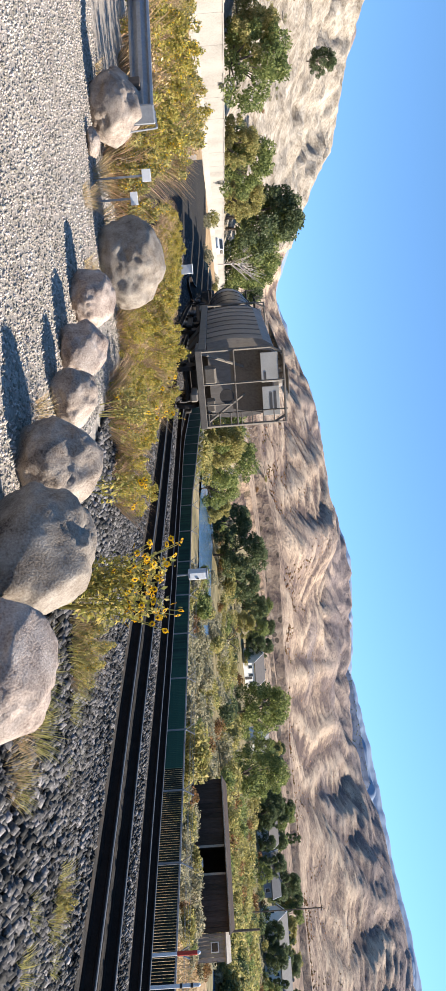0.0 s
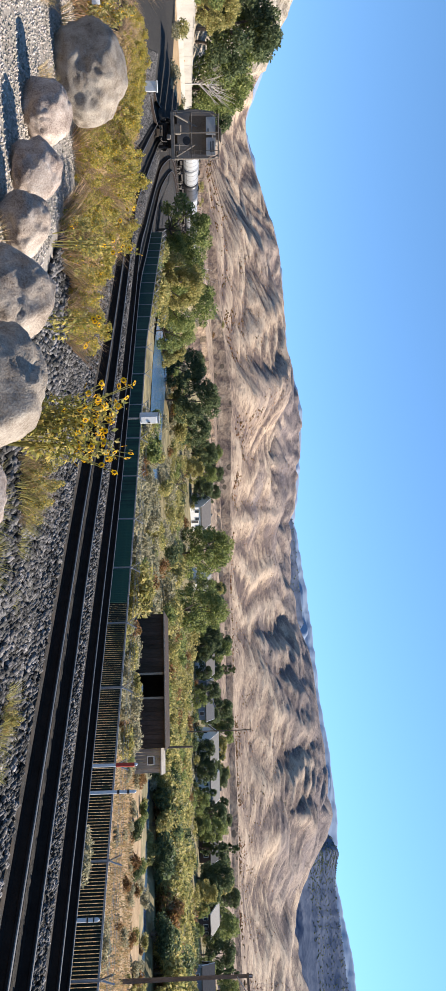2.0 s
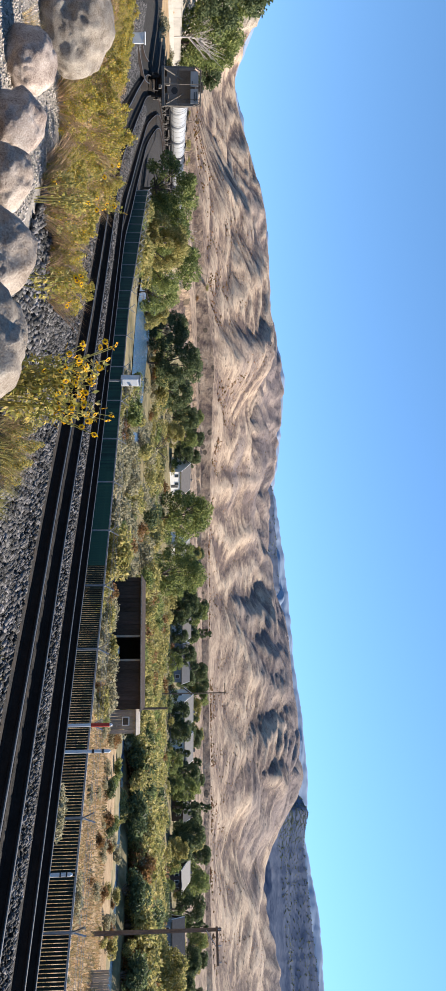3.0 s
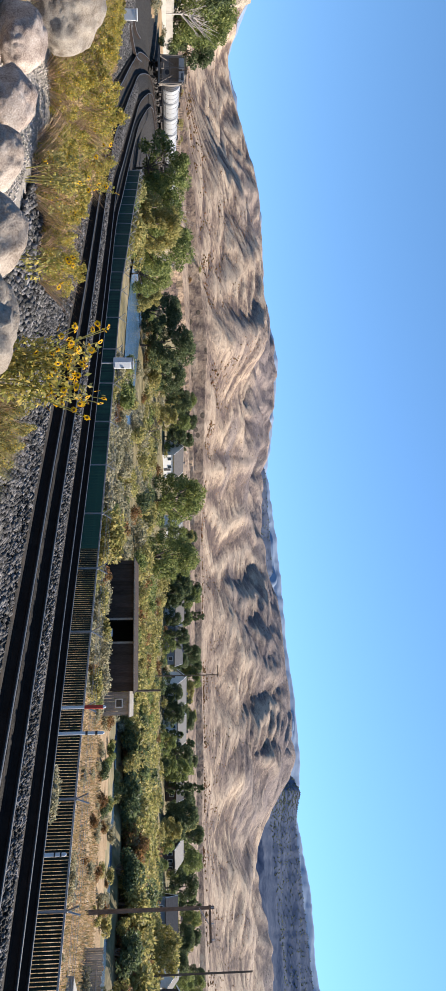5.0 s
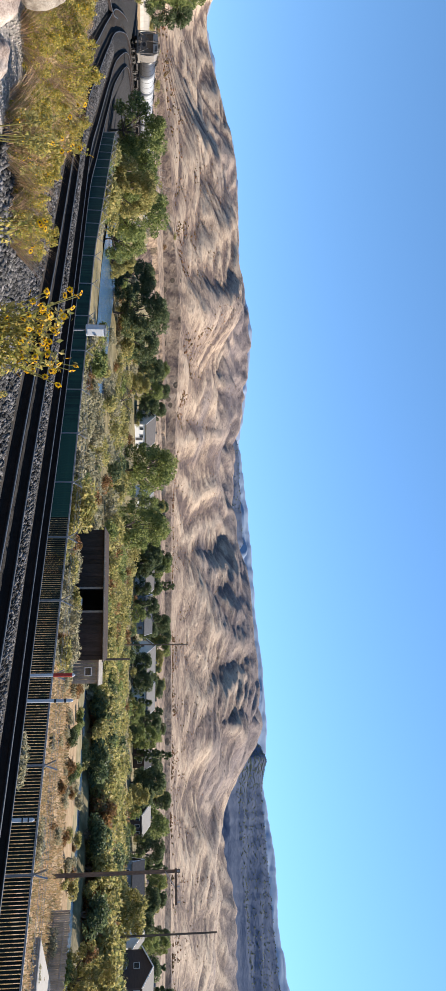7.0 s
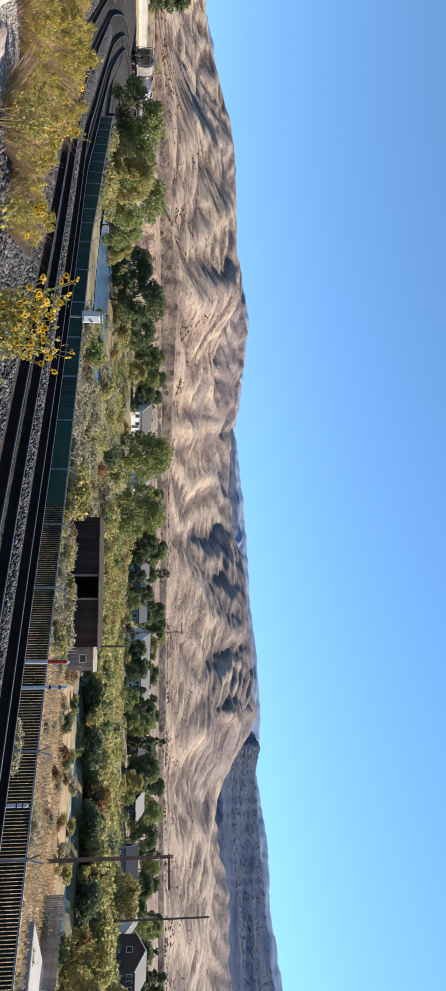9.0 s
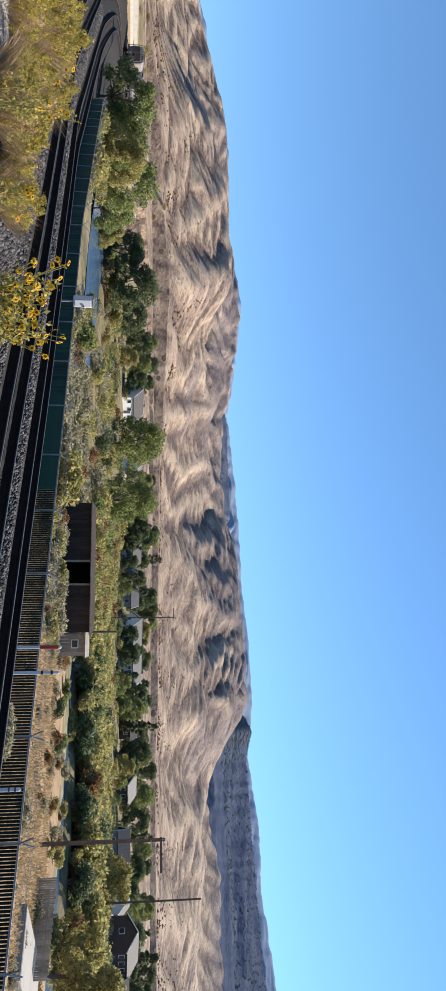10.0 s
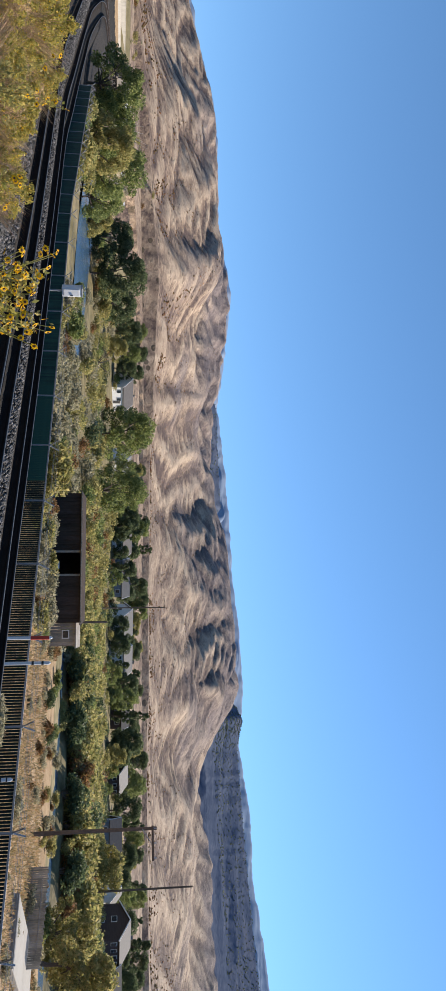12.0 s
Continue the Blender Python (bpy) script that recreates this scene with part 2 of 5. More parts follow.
def signed(line, x, y):
    """Distance from the line, positive on its right."""
    t = np.gradient(line, axis=0)
    t /= np.linalg.norm(t, axis=1)[:, None]
    out = np.empty(len(x))
    for i in range(0, len(x), 4000):
        dx = x[i:i + 4000, None] - line[None, :, 0]
        dy = y[i:i + 4000, None] - line[None, :, 1]
        k = np.argmin(dx * dx + dy * dy, axis=1)
        j = np.arange(len(k))
        side = dx[j, k] * t[k, 1] - dy[j, k] * t[k, 0]
        out[i:i + 4000] = np.sign(side) * np.hypot(dx[j, k], dy[j, k])
    return out


TRACK_A = spline([(60, -56.4), (23.2, -12.5), (3.9, 10.5), (0.58, 14.4), (-4.1, 20.1), (-9.9, 26.6), (-14.0, 31.2), (-17.5, 36.9),
                  (-24.4, 48.3), (-33.0, 63.4), (-51.7, 101.1), (-63.0, 128.8), (-72, 161), (-80, 199), (-86, 241), (-88, 290), (-80, 335), (-56, 371), (-18, 394), (30, 402)])
TRACK_B = offset(TRACK_A, 3.35)
WALL = spline([(-14, -60), (-40, -5), (-58, 45), (-72, 90), (-86, 130), (-98, 170), (-106, 210), (-110, 255), (-110, 300), (-104, 340)])
RIVER = spline([polar(a, r)[:2] for a, r in ((75, 62), (40, 66), (30, 72), (20, 78), (8, 84), (-4, 98), (-11, 125), (-14.5, 165), (-15, 230), (-12, 300))])


# ---- the ground: one sheet from the lot to the hills ----
def value_noise(x, y, seed):
    rng = np.random.RandomState(seed)
    tab = rng.rand(256, 256)
    xi, yi = np.floor(x).astype(int), np.floor(y).astype(int)
    fx, fy = x - xi, y - yi
    fx, fy = fx * fx * (3 - 2 * fx), fy * fy * (3 - 2 * fy)
    g = lambda i, j: tab[i % 256, j % 256]
    return (g(xi, yi) * (1 - fx) + g(xi + 1, yi) * fx) * (1 - fy) + (g(xi, yi + 1) * (1 - fx) + g(xi + 1, yi + 1) * fx) * fy


def fbm(x, y, seed, octaves=4):
    return sum(value_noise(x * 2 ** k, y * 2 ** k, seed + k) / 2 ** k for k in range(octaves)) / (2 - 2 ** (1 - octaves)) - 0.5


RIDGE_AZ = [-180, -90, -60, -45.6, -42.2, -37.4, -33.5, -27.7, -23.6, -20.9, -17.6, -13.4, -8.4, -3, -0.3, 5.1, 9.3, 12.7, 16.3, 20.8, 24.3, 28.9, 33.2, 39.2, 60, 90, 180]
RIDGE_EL = [4, 8, 11, 10.1, 9.0, 8.1, 6.0, 3.7, 5.0, 6.0, 6.5, 6.75, 7.9, 7.6, 7.2, 7.95, 8.3, 8.5, 8.88, 9.1, 8.65, 9.2, 9.2, 9.76, 8, 5, 4]
# crests of the near hills, and of the wooded hill behind them, under that skyline
FRONT_AZ = [-33, -27.7, -23.6, -20.9, -17.6, -13.4, -8.4, -3, -0.3, 3, 7.2, 9.3, 12.7, 16.3, 20.8, 23.0, 25.9, 28.9, 32.0, 35.7, 42]
FRONT_EL = [5.5, 3.7, 5.0, 6.0, 6.5, 6.75, 7.9, 7.5, 7.0, 6.8, 7.1, 8.0, 8.3, 8.5, 8.9, 7.3, 5.8, 5.8, 6.6, 6.2, 6.6]
WOOD_AZ = [-33, -5, -0.3, 3, 7.2, 10, 20.8, 22.5, 24.5, 26.8, 29.5, 33, 42]
WOOD_EL = [3.0, 5.5, 7.1, 7.3, 7.6, 6.0, 8.0, 9.0, 8.5, 8.6, 8.7, 8.8, 9.2]
HILL_R0, HILL_R1 = 430.0, 1500.0


class Hills:
    """Dry hills cut by running water: a grid of heights, worn down along its own streams."""

    def __init__(self, step=6.0, rounds=80):
        self.step, self.x0, self.y0 = step, -1000.0, 250.0
        nx, ny = int(2200 / step), int(1320 / step)
        gx, gy = np.meshgrid(self.x0 + step * np.arange(nx), self.y0 + step * np.arange(ny), indexing="ij")
        r = np.hypot(gx, gy)
        az = np.degrees(np.arctan2(gx, gy))
        u = np.clip((r - HILL_R0) / (HILL_R1 - HILL_R0), 0, 1)
        rough = fbm(gx / 300, gy / 300, 401, 5)
        z = 210 * u ** 0.8 * (1 + 0.22 * rough) + 2.5 * fbm(gx / 26, gy / 26, 411, 3) * (u > 0)
        lift = (1.3 + 2.6 * np.clip(u * 1.5, 0, 1)) * (1 + 1.2 * fbm(gx / 240, gy / 240, 421, 3)) * (u > 0) * 0.62
        # a bias across the slope leans the spurs down to the right
        lift = lift * (1 + 0.5 * np.sin((gx * 0.86 + gy * 0.5) / 95.0 + 5 * fbm(gx / 350, gy / 350, 431, 2)))
        base = (u <= 0).ravel().tolist()
        n = nx * ny
        idx = np.arange(n).reshape(nx, ny)
        hard = 0.020 * (1 + 0.9 * fbm(gx / 120, gy / 120, 441, 3)).ravel()
        for _ in range(rounds):
            pad = np.pad(z, 1, mode="constant", constant_values=1e9)
            best, rec = np.zeros((nx, ny)), idx.copy()
            for dx in (-1, 0, 1):
                for dy in (-1, 0, 1):
                    if dx or dy:
                        drop = (z - pad[1 + dx:1 + dx + nx, 1 + dy:1 + dy + ny]) / math.hypot(dx, dy)
                        ok = drop > best
                        best[ok], rec[ok] = drop[ok], (idx + dx * ny + dy)[ok]
            order = np.argsort(z.ravel(), kind="stable").tolist()
            to, area = rec.ravel().tolist(), [1.0] * n
            for i in reversed(order):
                if to[i] != i:
                    area[to[i]] += area[i]
            F = (hard * np.array(area) ** 0.5 * 4.2).tolist()
            h = (z + lift).ravel().tolist()
            old = z.ravel().tolist()
            for i in order:
                j = to[i]
                if base[i]:
                    h[i] = old[i]
                elif j != i:
                    h[i] = (h[i] + F[i] * h[j]) / (1 + F[i])
            z = np.array(h).reshape(nx, ny)
            p = np.pad(z, 1, mode="edge")
            z = z + 0.03 * (p[2:, 1:-1] + p[:-2, 1:-1] + p[1:-1, 2:] + p[1:-1, :-2] - 4 * z)
        # the worn relief lies shallow on broad, even hillsides
        broad = z
        for _ in range(60):
            p = np.pad(broad, 2, mode="edge")
            broad = (p[4:, 2:-2] + p[:-4, 2:-2] + p[2:-2, 4:] + p[2:-2, :-4]) / 4
        z = broad + 0.20 * (1 - 0.5 * np.exp(-((az - 13) / 8) ** 2)) * (z - broad)
        self.z, self.area = z, np.log(np.array(area)).reshape(nx, ny)
        p = np.pad(z, 3, mode="edge")
        self.bend = z - (p[6:, 3:-3] + p[:-6, 3:-3] + p[3:-3, 6:] + p[3:-3, :-6]) / 4
        # stretch each bearing so that its crest stands at the right elevation
        aa = np.arange(-36, 46, 0.25)
        rr = np.linspace(HILL_R0, HILL_R1, 180)
        A, R_ = np.meshgrid(np.radians(aa), rr, indexing="ij")
        e = self.sample(self.z, R_ * np.sin(A), R_ * np.cos(A))
        foot = 420 * np.tan(np.radians(np.interp(aa, FOOT_AZ, FOOT_EL)))
        want = np.tan(np.radians(np.interp(aa, FRONT_AZ, FRONT_EL)))
        k = np.min(np.where(e > 5, (want[:, None] * R_ - foot[:, None]) / np.maximum(e, 5), 99), axis=1)
        self.ka, self.k = aa, np.convolve(np.pad(k, 4, mode="edge"), np.ones(9) / 9, "valid")

    def sample(self, grid, x, y):
        gx = np.clip((x - self.x0) / self.step, 0, grid.shape[0] - 1.001)
        gy = np.clip((y - self.y0) / self.step, 0, grid.shape[1] - 1.001)
        i, j = gx.astype(int), gy.astype(int)
        fx, fy = gx - i, gy - j
        return (grid[i, j] * (1 - fx) + grid[i + 1, j] * fx) * (1 - fy) + (grid[i, j + 1] * (1 - fx) + grid[i + 1, j + 1] * fx) * fy

    def height(self, x, y, az):
        return self.sample(self.z, x, y) * np.interp(az, self.ka, self.k)


FOOT_AZ, FOOT_EL = [-40, -26, -20, -10, 0, 40], [0.4, 0.5, 1.2, 1.6, 1.9, 1.9]
HILLS = Hills()


def height(x, y):
    x, y = np.atleast_1d(x).astype(float), np.atleast_1d(y).astype(float)
    r, az = np.hypot(x, y), np.degrees(np.arctan2(x, y))
    ridge = np.interp(az, RIDGE_AZ, RIDGE_EL)
    # valley floor, near hills, the wooded hill behind them, and the far skyline
    base = np.interp(az, FOOT_AZ, FOOT_EL)
    foot = 2.2 + 420 * np.tan(np.radians(base))
    fine = 2.6 * fbm(x / 17, y / 17, 25, 4) * np.clip((r - 430) / 120, 0, 1)
    hill = foot + HILLS.height(x, y, az) + fine
    rough = fbm((x + 0.3 * y) / 90, y / 320, 445, 4)
    rise = np.clip((r - 1560) / 560, 0, 1)
    wood = 2.2 + r * np.tan(np.radians(np.interp(az, WOOD_AZ, WOOD_EL) + 0.12 * fbm(az * 3, az * 0, 461, 3))) * (0.72 + 0.28 * rise) + 30 * rough * rise * (1 - rise) * 4
    rise2 = np.clip((r - 2400) / 900, 0, 1)
    last = 2.2 + r * np.tan(np.radians(ridge + 0.2 * fbm(az * 1.7, az * 0, 71, 5))) * (0.7 + 0.3 * rise2) + 110 * rough * rise2 * (1 - rise2) * 4
    last = np.where(r > 3300, last - (r - 3300) * 0.4, last)
    far = np.where(r < HILL_R1, hill, np.where(r < 2150, np.where(r < 1560, np.minimum(hill, wood), wood), np.where(r < 2400, wood - (r - 2150) * 0.4, last)))
    low = np.interp(r, [0, 60, 170, 205, 260, 330, 420], [-2.2, -2.6, -2.8, -1.5, 2.0, 6.5, 0])
    z = np.where(r < 420, np.interp(r, [330, 420], [0, 1]) * (2.2 + 420 * np.tan(np.radians(base))) + np.where(r < 330, low, 6.5 * (420 - r) / 90), far)
    z = z + np.clip((r - 25) / 60, 0, 1) * np.clip((600 - r) / 300, 0, 1) * 0.9 * fbm(x / 14, y / 14, 51, 3)
    near = r < 650
    s, w = np.full(len(x), 99.0), np.full(len(x), 99.0)
    s[near], w[near] = signed(TRACK_A, x[near], y[near]), signed(WALL, x[near], y[near])
    s = np.where((r > 250) & (np.abs(s) > 12) & (az > -30), 99.0, s)
    v = np.full(len(x), 99.0)
    v[near] = signed(RIVER, x[near], y[near])
    v = v / np.interp(az, [-8, 2], [1, 0.45])
    bed = np.interp(np.abs(v), [0, 6, 9, 13], [1, 1, 0.6, 0])
    z = np.where(s > 9, z * (1 - bed) + bed * np.minimum(z, -4.0), z)
    # railway shelf and the lot beside it
    shelf = np.interp(s, [-80, -6.6, -5.2, -2.0, -1.15, -1.0, 1.0, 1.15, 2.2, 2.35, 4.35, 4.5, 5.4, 7.6, 12], [0.6, 0.6, 0.5, -0.06, -0.05, -0.10, -0.19, -0.12, -0.12, -0.15, -0.25, -0.26, -0.4, -1.5, -1.9])
    k = np.clip((s - 7) / 14, 0, 1)
    k = k * k * (3 - 2 * k)
    z = np.where(s < 99, shelf * (1 - k) + z * k, z)
    # road bank, and the rocky hillside behind its wall
    lift = np.interp(w, [-0.5, 0, 12.5, 17, 24], [1.3, 1.3, 1.3, 0.9, 0])
    z = np.where((w > -0.5) & (w < 24) & (s < 0), np.maximum(z, lift + np.minimum(z, 0.0) * (w > 17)), z)
    up = np.clip(-w - 1.0, 0, 400)
    slope = 2.2 + 0.40 * up * (0.85 + 0.5 * fbm(x / 30, y / 30, 61, 5)) + 5.0 * fbm(x / 11, y / 11, 66, 5) * np.clip(up / 12, 0, 1)
    cap = 2.2 + r * np.tan(np.radians(ridge + 0.5 * fbm(az, r / 60, 81)))
    k = np.clip((-28.5 - az) / 2.5, 0, 1)
    z = np.where((w < -0.5) & (r < 640), z * (1 - k) + k * np.minimum(slope, np.maximum(cap, 2.0)), z)
    z = z + np.where((s < -6.5) & (w > 20), 0.05 * fbm(x / 1.2, y / 1.2, 91, 3), 0)
    return z, s, w, v, r, az


def ground_z(x, y):
    return float(height([x], [y])[0][0])


def make_ground():
    az = np.concatenate([np.arange(-180, -54, 4.0), np.arange(-54, 46, 0.2), np.arange(46, 180, 4.0)])
    rr = np.concatenate([[0.0], np.geomspace(0.8, 350, 260), np.geomspace(354, 1510, 330), np.geomspace(1520, 2140, 50), np.geomspace(2160, 3300, 50), np.geomspace(3400, 4200, 4)])
    A, Rr = np.meshgrid(np.radians(az), rr, indexing="ij")
    x, y = (Rr * np.sin(A)).ravel(), (Rr * np.cos(A)).ravel()
    z, s, w, v, r, a = height(x, y)
    na, nr = len(az), len(rr)
    i = np.arange(na)[:, None] * nr + np.arange(nr - 1)[None, :]
    j = (np.roll(np.arange(na), -1))[:, None] * nr + np.arange(nr - 1)[None, :]
    faces = np.stack([i, i + 1, j + 1, j], -1).reshape(-1, 4)[:, ::-1]
    me = bpy.data.meshes.new("ground")
    fill(me, np.stack([x, y, z], 1), faces)
    for m in (GRAVEL, BALLAST, OILY_AND_SHADE, DIRT, SCRUB, HILL, ROCK, WOODED_HAZE, FAR_HAZE):
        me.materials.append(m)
    grow = me.color_attributes.new("growth", "FLOAT_COLOR", "POINT")
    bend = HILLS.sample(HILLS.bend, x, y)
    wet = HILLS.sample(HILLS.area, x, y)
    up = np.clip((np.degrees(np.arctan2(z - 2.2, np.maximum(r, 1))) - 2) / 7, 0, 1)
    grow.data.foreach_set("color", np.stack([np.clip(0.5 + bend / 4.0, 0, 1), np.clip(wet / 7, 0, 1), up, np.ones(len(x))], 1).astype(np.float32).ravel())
    f0 = faces[:, 0]
    fs, fw, fr = s[f0], w[f0], r[f0]
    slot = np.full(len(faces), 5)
    # behind the near hills the ground takes the haze-tinted colours
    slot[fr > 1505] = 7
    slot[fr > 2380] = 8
    slot[fr < 300] = 4
    slot[((fs < 17) | ((fs < 48) & (a[f0] > 13) & (fr < 64))) & (fr < 240)] = 3
    slot[(fs < 14) & (fs > 4) & (a[f0] < -14) & (fr < 260)] = 1
    slot[(fs < 6.0) & (fs > np.where(a[f0] > -9, -6.4, -4.6))] = 1
    slot[((fs > -1.55) & (fs < 1.1)) | (np.abs(fs - 3.35) < 1.3)] = 2
    slot[(fs <= np.where(a[f0] > -9, -6.4, -4.6)) & (fw > 17) & (fr < 90)] = 0
    # shaded ground left of the curve, painted as a patch of dark ballast
    slot[(a[f0] > -37) & (a[f0] < -27.5) & (fr > 18) & (fr < 95) & (fw > 13) & (fs < -1)] = 2
    slot[(fw < -0.5) & (fr < 640) & (a[f0] < -29)] = 6
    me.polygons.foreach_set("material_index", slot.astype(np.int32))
    me.polygons.foreach_set("use_smooth", [True] * len(faces))
    me.update()
    tagged(new("ground", me), "gravel lot, railway shelf, valley floor and dry brown hills", "ground", kind="structure")


make_ground()


# ---- railway tracks ----
def sweep(line, z, profile):
    """Sweeps a closed cross-section (sideways, up) along a line."""
    t = np.gradient(line, axis=0)
    t /= np.linalg.norm(t, axis=1)[:, None]
    nrm = np.stack([t[:, 1], -t[:, 0]], 1)
    k = len(profile)
    zz = np.broadcast_to(z, len(line))
    verts = [(p[0] + n[0] * a, p[1] + n[1] * a, h + b) for p, n, h in zip(line, nrm, zz) for a, b in profile]
    faces = [(i * k + j, i * k + (j + 1) % k, (i + 1) * k + (j + 1) % k, (i + 1) * k + j) for i in range(len(line) - 1) for j in range(k)]
    faces += [tuple(range(k))[::-1], tuple((len(line) - 1) * k + j for j in range(k))]
    return verts, faces


RAIL_FOOT = [(-0.07, 0), (0.07, 0), (0.07, 0.02), (0.012, 0.035), (0.012, 0.13), (0.036, 0.14), (0.036, 0.17), (-0.036, 0.17), (-0.036, 0.14), (-0.012, 0.13), (-0.012, 0.035), (-0.07, 0.02)]
RAIL_TOP = [(-0.034, 0.171), (0.034, 0.171), (0.028, 0.183), (-0.028, 0.183)]


def make_track(line, label, near=0.0, far=0.0):
    """A track whose near rail lies on the outside of the curve, a little higher than the far one."""
    cant = math.atan2(near - far, 1.507)
    tr = thing("railway_track", Matrix(), label, "railway track", "tracks of the line", "structure")
    for side, z in ((-0.7535, near), (0.7535, far)):
        rail = part("rail", sweep(offset(line, side), z, RAIL_FOOT), RAIL, tr)
        part("rail_head", sweep(offset(line, side), z, RAIL_TOP), RAILHEAD, rail, "worn bright running surface")
    me = bpy.data.meshes.new("tie")
    b = boxes(((2.6, 0.23, 0.17), (0, 0, -0.14), None, 0.012))
    b.to_mesh(me)
    b.free()
    me.materials.append(TIE)
    d = spline_at(line, np.arange(4 if len(line) < 90 else 30, min(190, len(line)), 0.55))
    for x, y, a in d:
        if -60 < x and y > 3:
            o = new("tie", me)
            o.matrix_world = Matrix.Translation((x, y, (near + far) / 2 - 0.005)) @ Matrix.Rotation(-a, 4, "Z") @ Matrix.Rotation(cant, 4, "Y")
            o.parent = tr
    return tr


def spline_at(line, q):
    """Points and heading (clockwise from +Y) at distances q along the line."""
    s = np.concatenate([[0], np.cumsum(np.hypot(*np.diff(line, axis=0).T))])
    x, y = np.interp(q, s, line[:, 0]), np.interp(q, s, line[:, 1])
    x2, y2 = np.interp(np.asarray(q) + 0.3, s, line[:, 0]), np.interp(np.asarray(q) + 0.3, s, line[:, 1])
    x1, y1 = np.interp(np.asarray(q) - 0.3, s, line[:, 0]), np.interp(np.asarray(q) - 0.3, s, line[:, 1])
    return np.stack([x, y, np.arctan2(x2 - x1, y2 - y1)], 1)


make_track(TRACK_A, "dark railway track with polished rail heads in oily ballast", -0.04, -0.12)
make_track(spline([(-45, 2), (-31, 22), (-25.6, 33), (-25.2, 41), (-28, 51), (-33, 61.5)]), "dark weed-grown siding curving off the line")
make_track(TRACK_B, "dark railway track with polished rail heads beside the fence", -0.09, -0.18)


# ---- river ----
def make_river():
    half = np.interp(np.degrees(np.arctan2(RIVER[:, 0], RIVER[:, 1])), [-8, 2], [9, 4])[:, None]
    left, right = RIVER + half * (offset(RIVER, -1) - RIVER), RIVER + half * (offset(RIVER, 1) - RIVER)
    n = len(RIVER)
    verts = [(*p, -3.1) for p in left] + [(*p, -3.1) for p in right]
    faces = [(i, n + i, n + i + 1, i + 1) for i in range(n - 1)]
    tagged(part("water", (verts, faces), WATER), "blue rippled river between brushy banks", "river", kind="structure")


make_river()


# ---- highway: road, parapet and back wall ----
def make_highway():
    tagged(part("road", sweep(offset(WALL, 6.2), 1.25, [(-5.4, 0), (5.4, 0), (5.4, 0.09), (-5.4, 0.09)]), ASPHALT), "grey asphalt highway along the foot of the slope", "road", kind="structure")
    wall = thing("wall_west", Matrix(), "pale concrete retaining wall along the highway", "wall", kind="structure")
    par = thing("wall_parapet", Matrix(), "pale concrete highway parapet above the railway bank", "wall", kind="structure")
    n = len(WALL)
    tops = np.interp(np.arange(n), [0, 114, 161, 203, 245, n], [4.6, 4.5, 4.1, 3.6, 3.2, 3.2])
    front = offset(WALL, 12.0)
    step = 6
    for i in range(60, 390, step):
        seg = slice(i, i + step + 1)
        h = float(tops[i]) - 1.2
        jit = 0.02 * ((i // step) % 3)
        pts = WALL[seg].copy()
        part("wall_panel", sweep(pts, 1.2, [(-0.3, 0), (0.0 + jit, 0), (0.0 + jit, h), (-0.3, h)]), CONCRETE, wall)
        part("coping", sweep(pts, 1.2 + h + 0.004, [(-0.36, 0), (0.09, 0), (0.09, 0.14), (-0.36, 0.14)]), CONCRETE, wall)
        part("parapet_panel", sweep(front[seg], -1.6, [(-0.25, 0), (0.15, 0), (0.12 + jit, 3.0), (-0.05, 3.55), (-0.2, 3.55), (-0.25, 3.0)]), CONCRETE, par)


make_highway()


# ---- train ----
HOP_GREY = material("hopper_grey", [(0.10, 0.085, 0.07), (0.19, 0.165, 0.138), (0.25, 0.22, 0.19)], 0.6, scale=0.8, fine=14, bump=0.15, stretch=(1, 1, 0.35))
HOP_PALE = material("hopper_pale_panel", [(0.38, 0.365, 0.33), (0.52, 0.50, 0.46)], 0.6, scale=1.5, fine=20, bump=0.1)
TANK_PALE = material("tank_pale", [(0.17, 0.17, 0.175), (0.26, 0.262, 0.262), (0.33, 0.33, 0.325)], 0.5, scale=0.7, fine=9, bump=0.1, stretch=(1, 1, 0.4), random=0.12)
TANK_DARK = material("tank_dark", [(0.02, 0.02, 0.022), (0.045, 0.043, 0.042)], 0.45, scale=0.7, fine=9, bump=0.1)
STEEL = material("truck_steel", [(0.025, 0.022, 0.020), (0.085, 0.071, 0.061)], 0.75, metal=0.2, scale=3, fine=30)
STEEL_WORN = material("worn_frame_steel", [(0.108, 0.090, 0.072), (0.209, 0.180, 0.144)], 0.7, scale=3, fine=30)
MARK = material("stencil_mark", [(0.05, 0.05, 0.05), (0.09, 0.09, 0.09)], 0.7, bump=0)


def add_bogie(car, y):
    bogie = part("bogie", boxes(*[((0.16, 2.3, 0.28), (sx * 0.98, y, 0.62), None, 0.05) for sx in (-1, 1)], ((2.0, 0.42, 0.3), (0, y, 0.66), None, 0.04)), STEEL, car)
    for dy in (-0.88, 0.88):
        w = bmesh.new()
        for sx in (-1, 1):
            rod(w, (sx * 0.68, y + dy, 0.645), (sx * 0.82, y + dy, 0.645), 0.46, 0.46, 24)
            rod(w, (sx * 0.67, y + dy, 0.645), (sx * 0.70, y + dy, 0.645), 0.49, 0.49, 24)
        rod(w, (-0.9, y + dy, 0.645), (0.9, y + dy, 0.645), 0.08)
        part("wheelset", w, STEEL, bogie)
    for sx in (-1, 1):
        part("spring", rods(*[((sx * 0.98, y + dy, 0.36), (sx * 0.98, y + dy, 0.6), 0.08) for dy in (-0.12, 0, 0.12)]), STEEL_WORN, bogie)


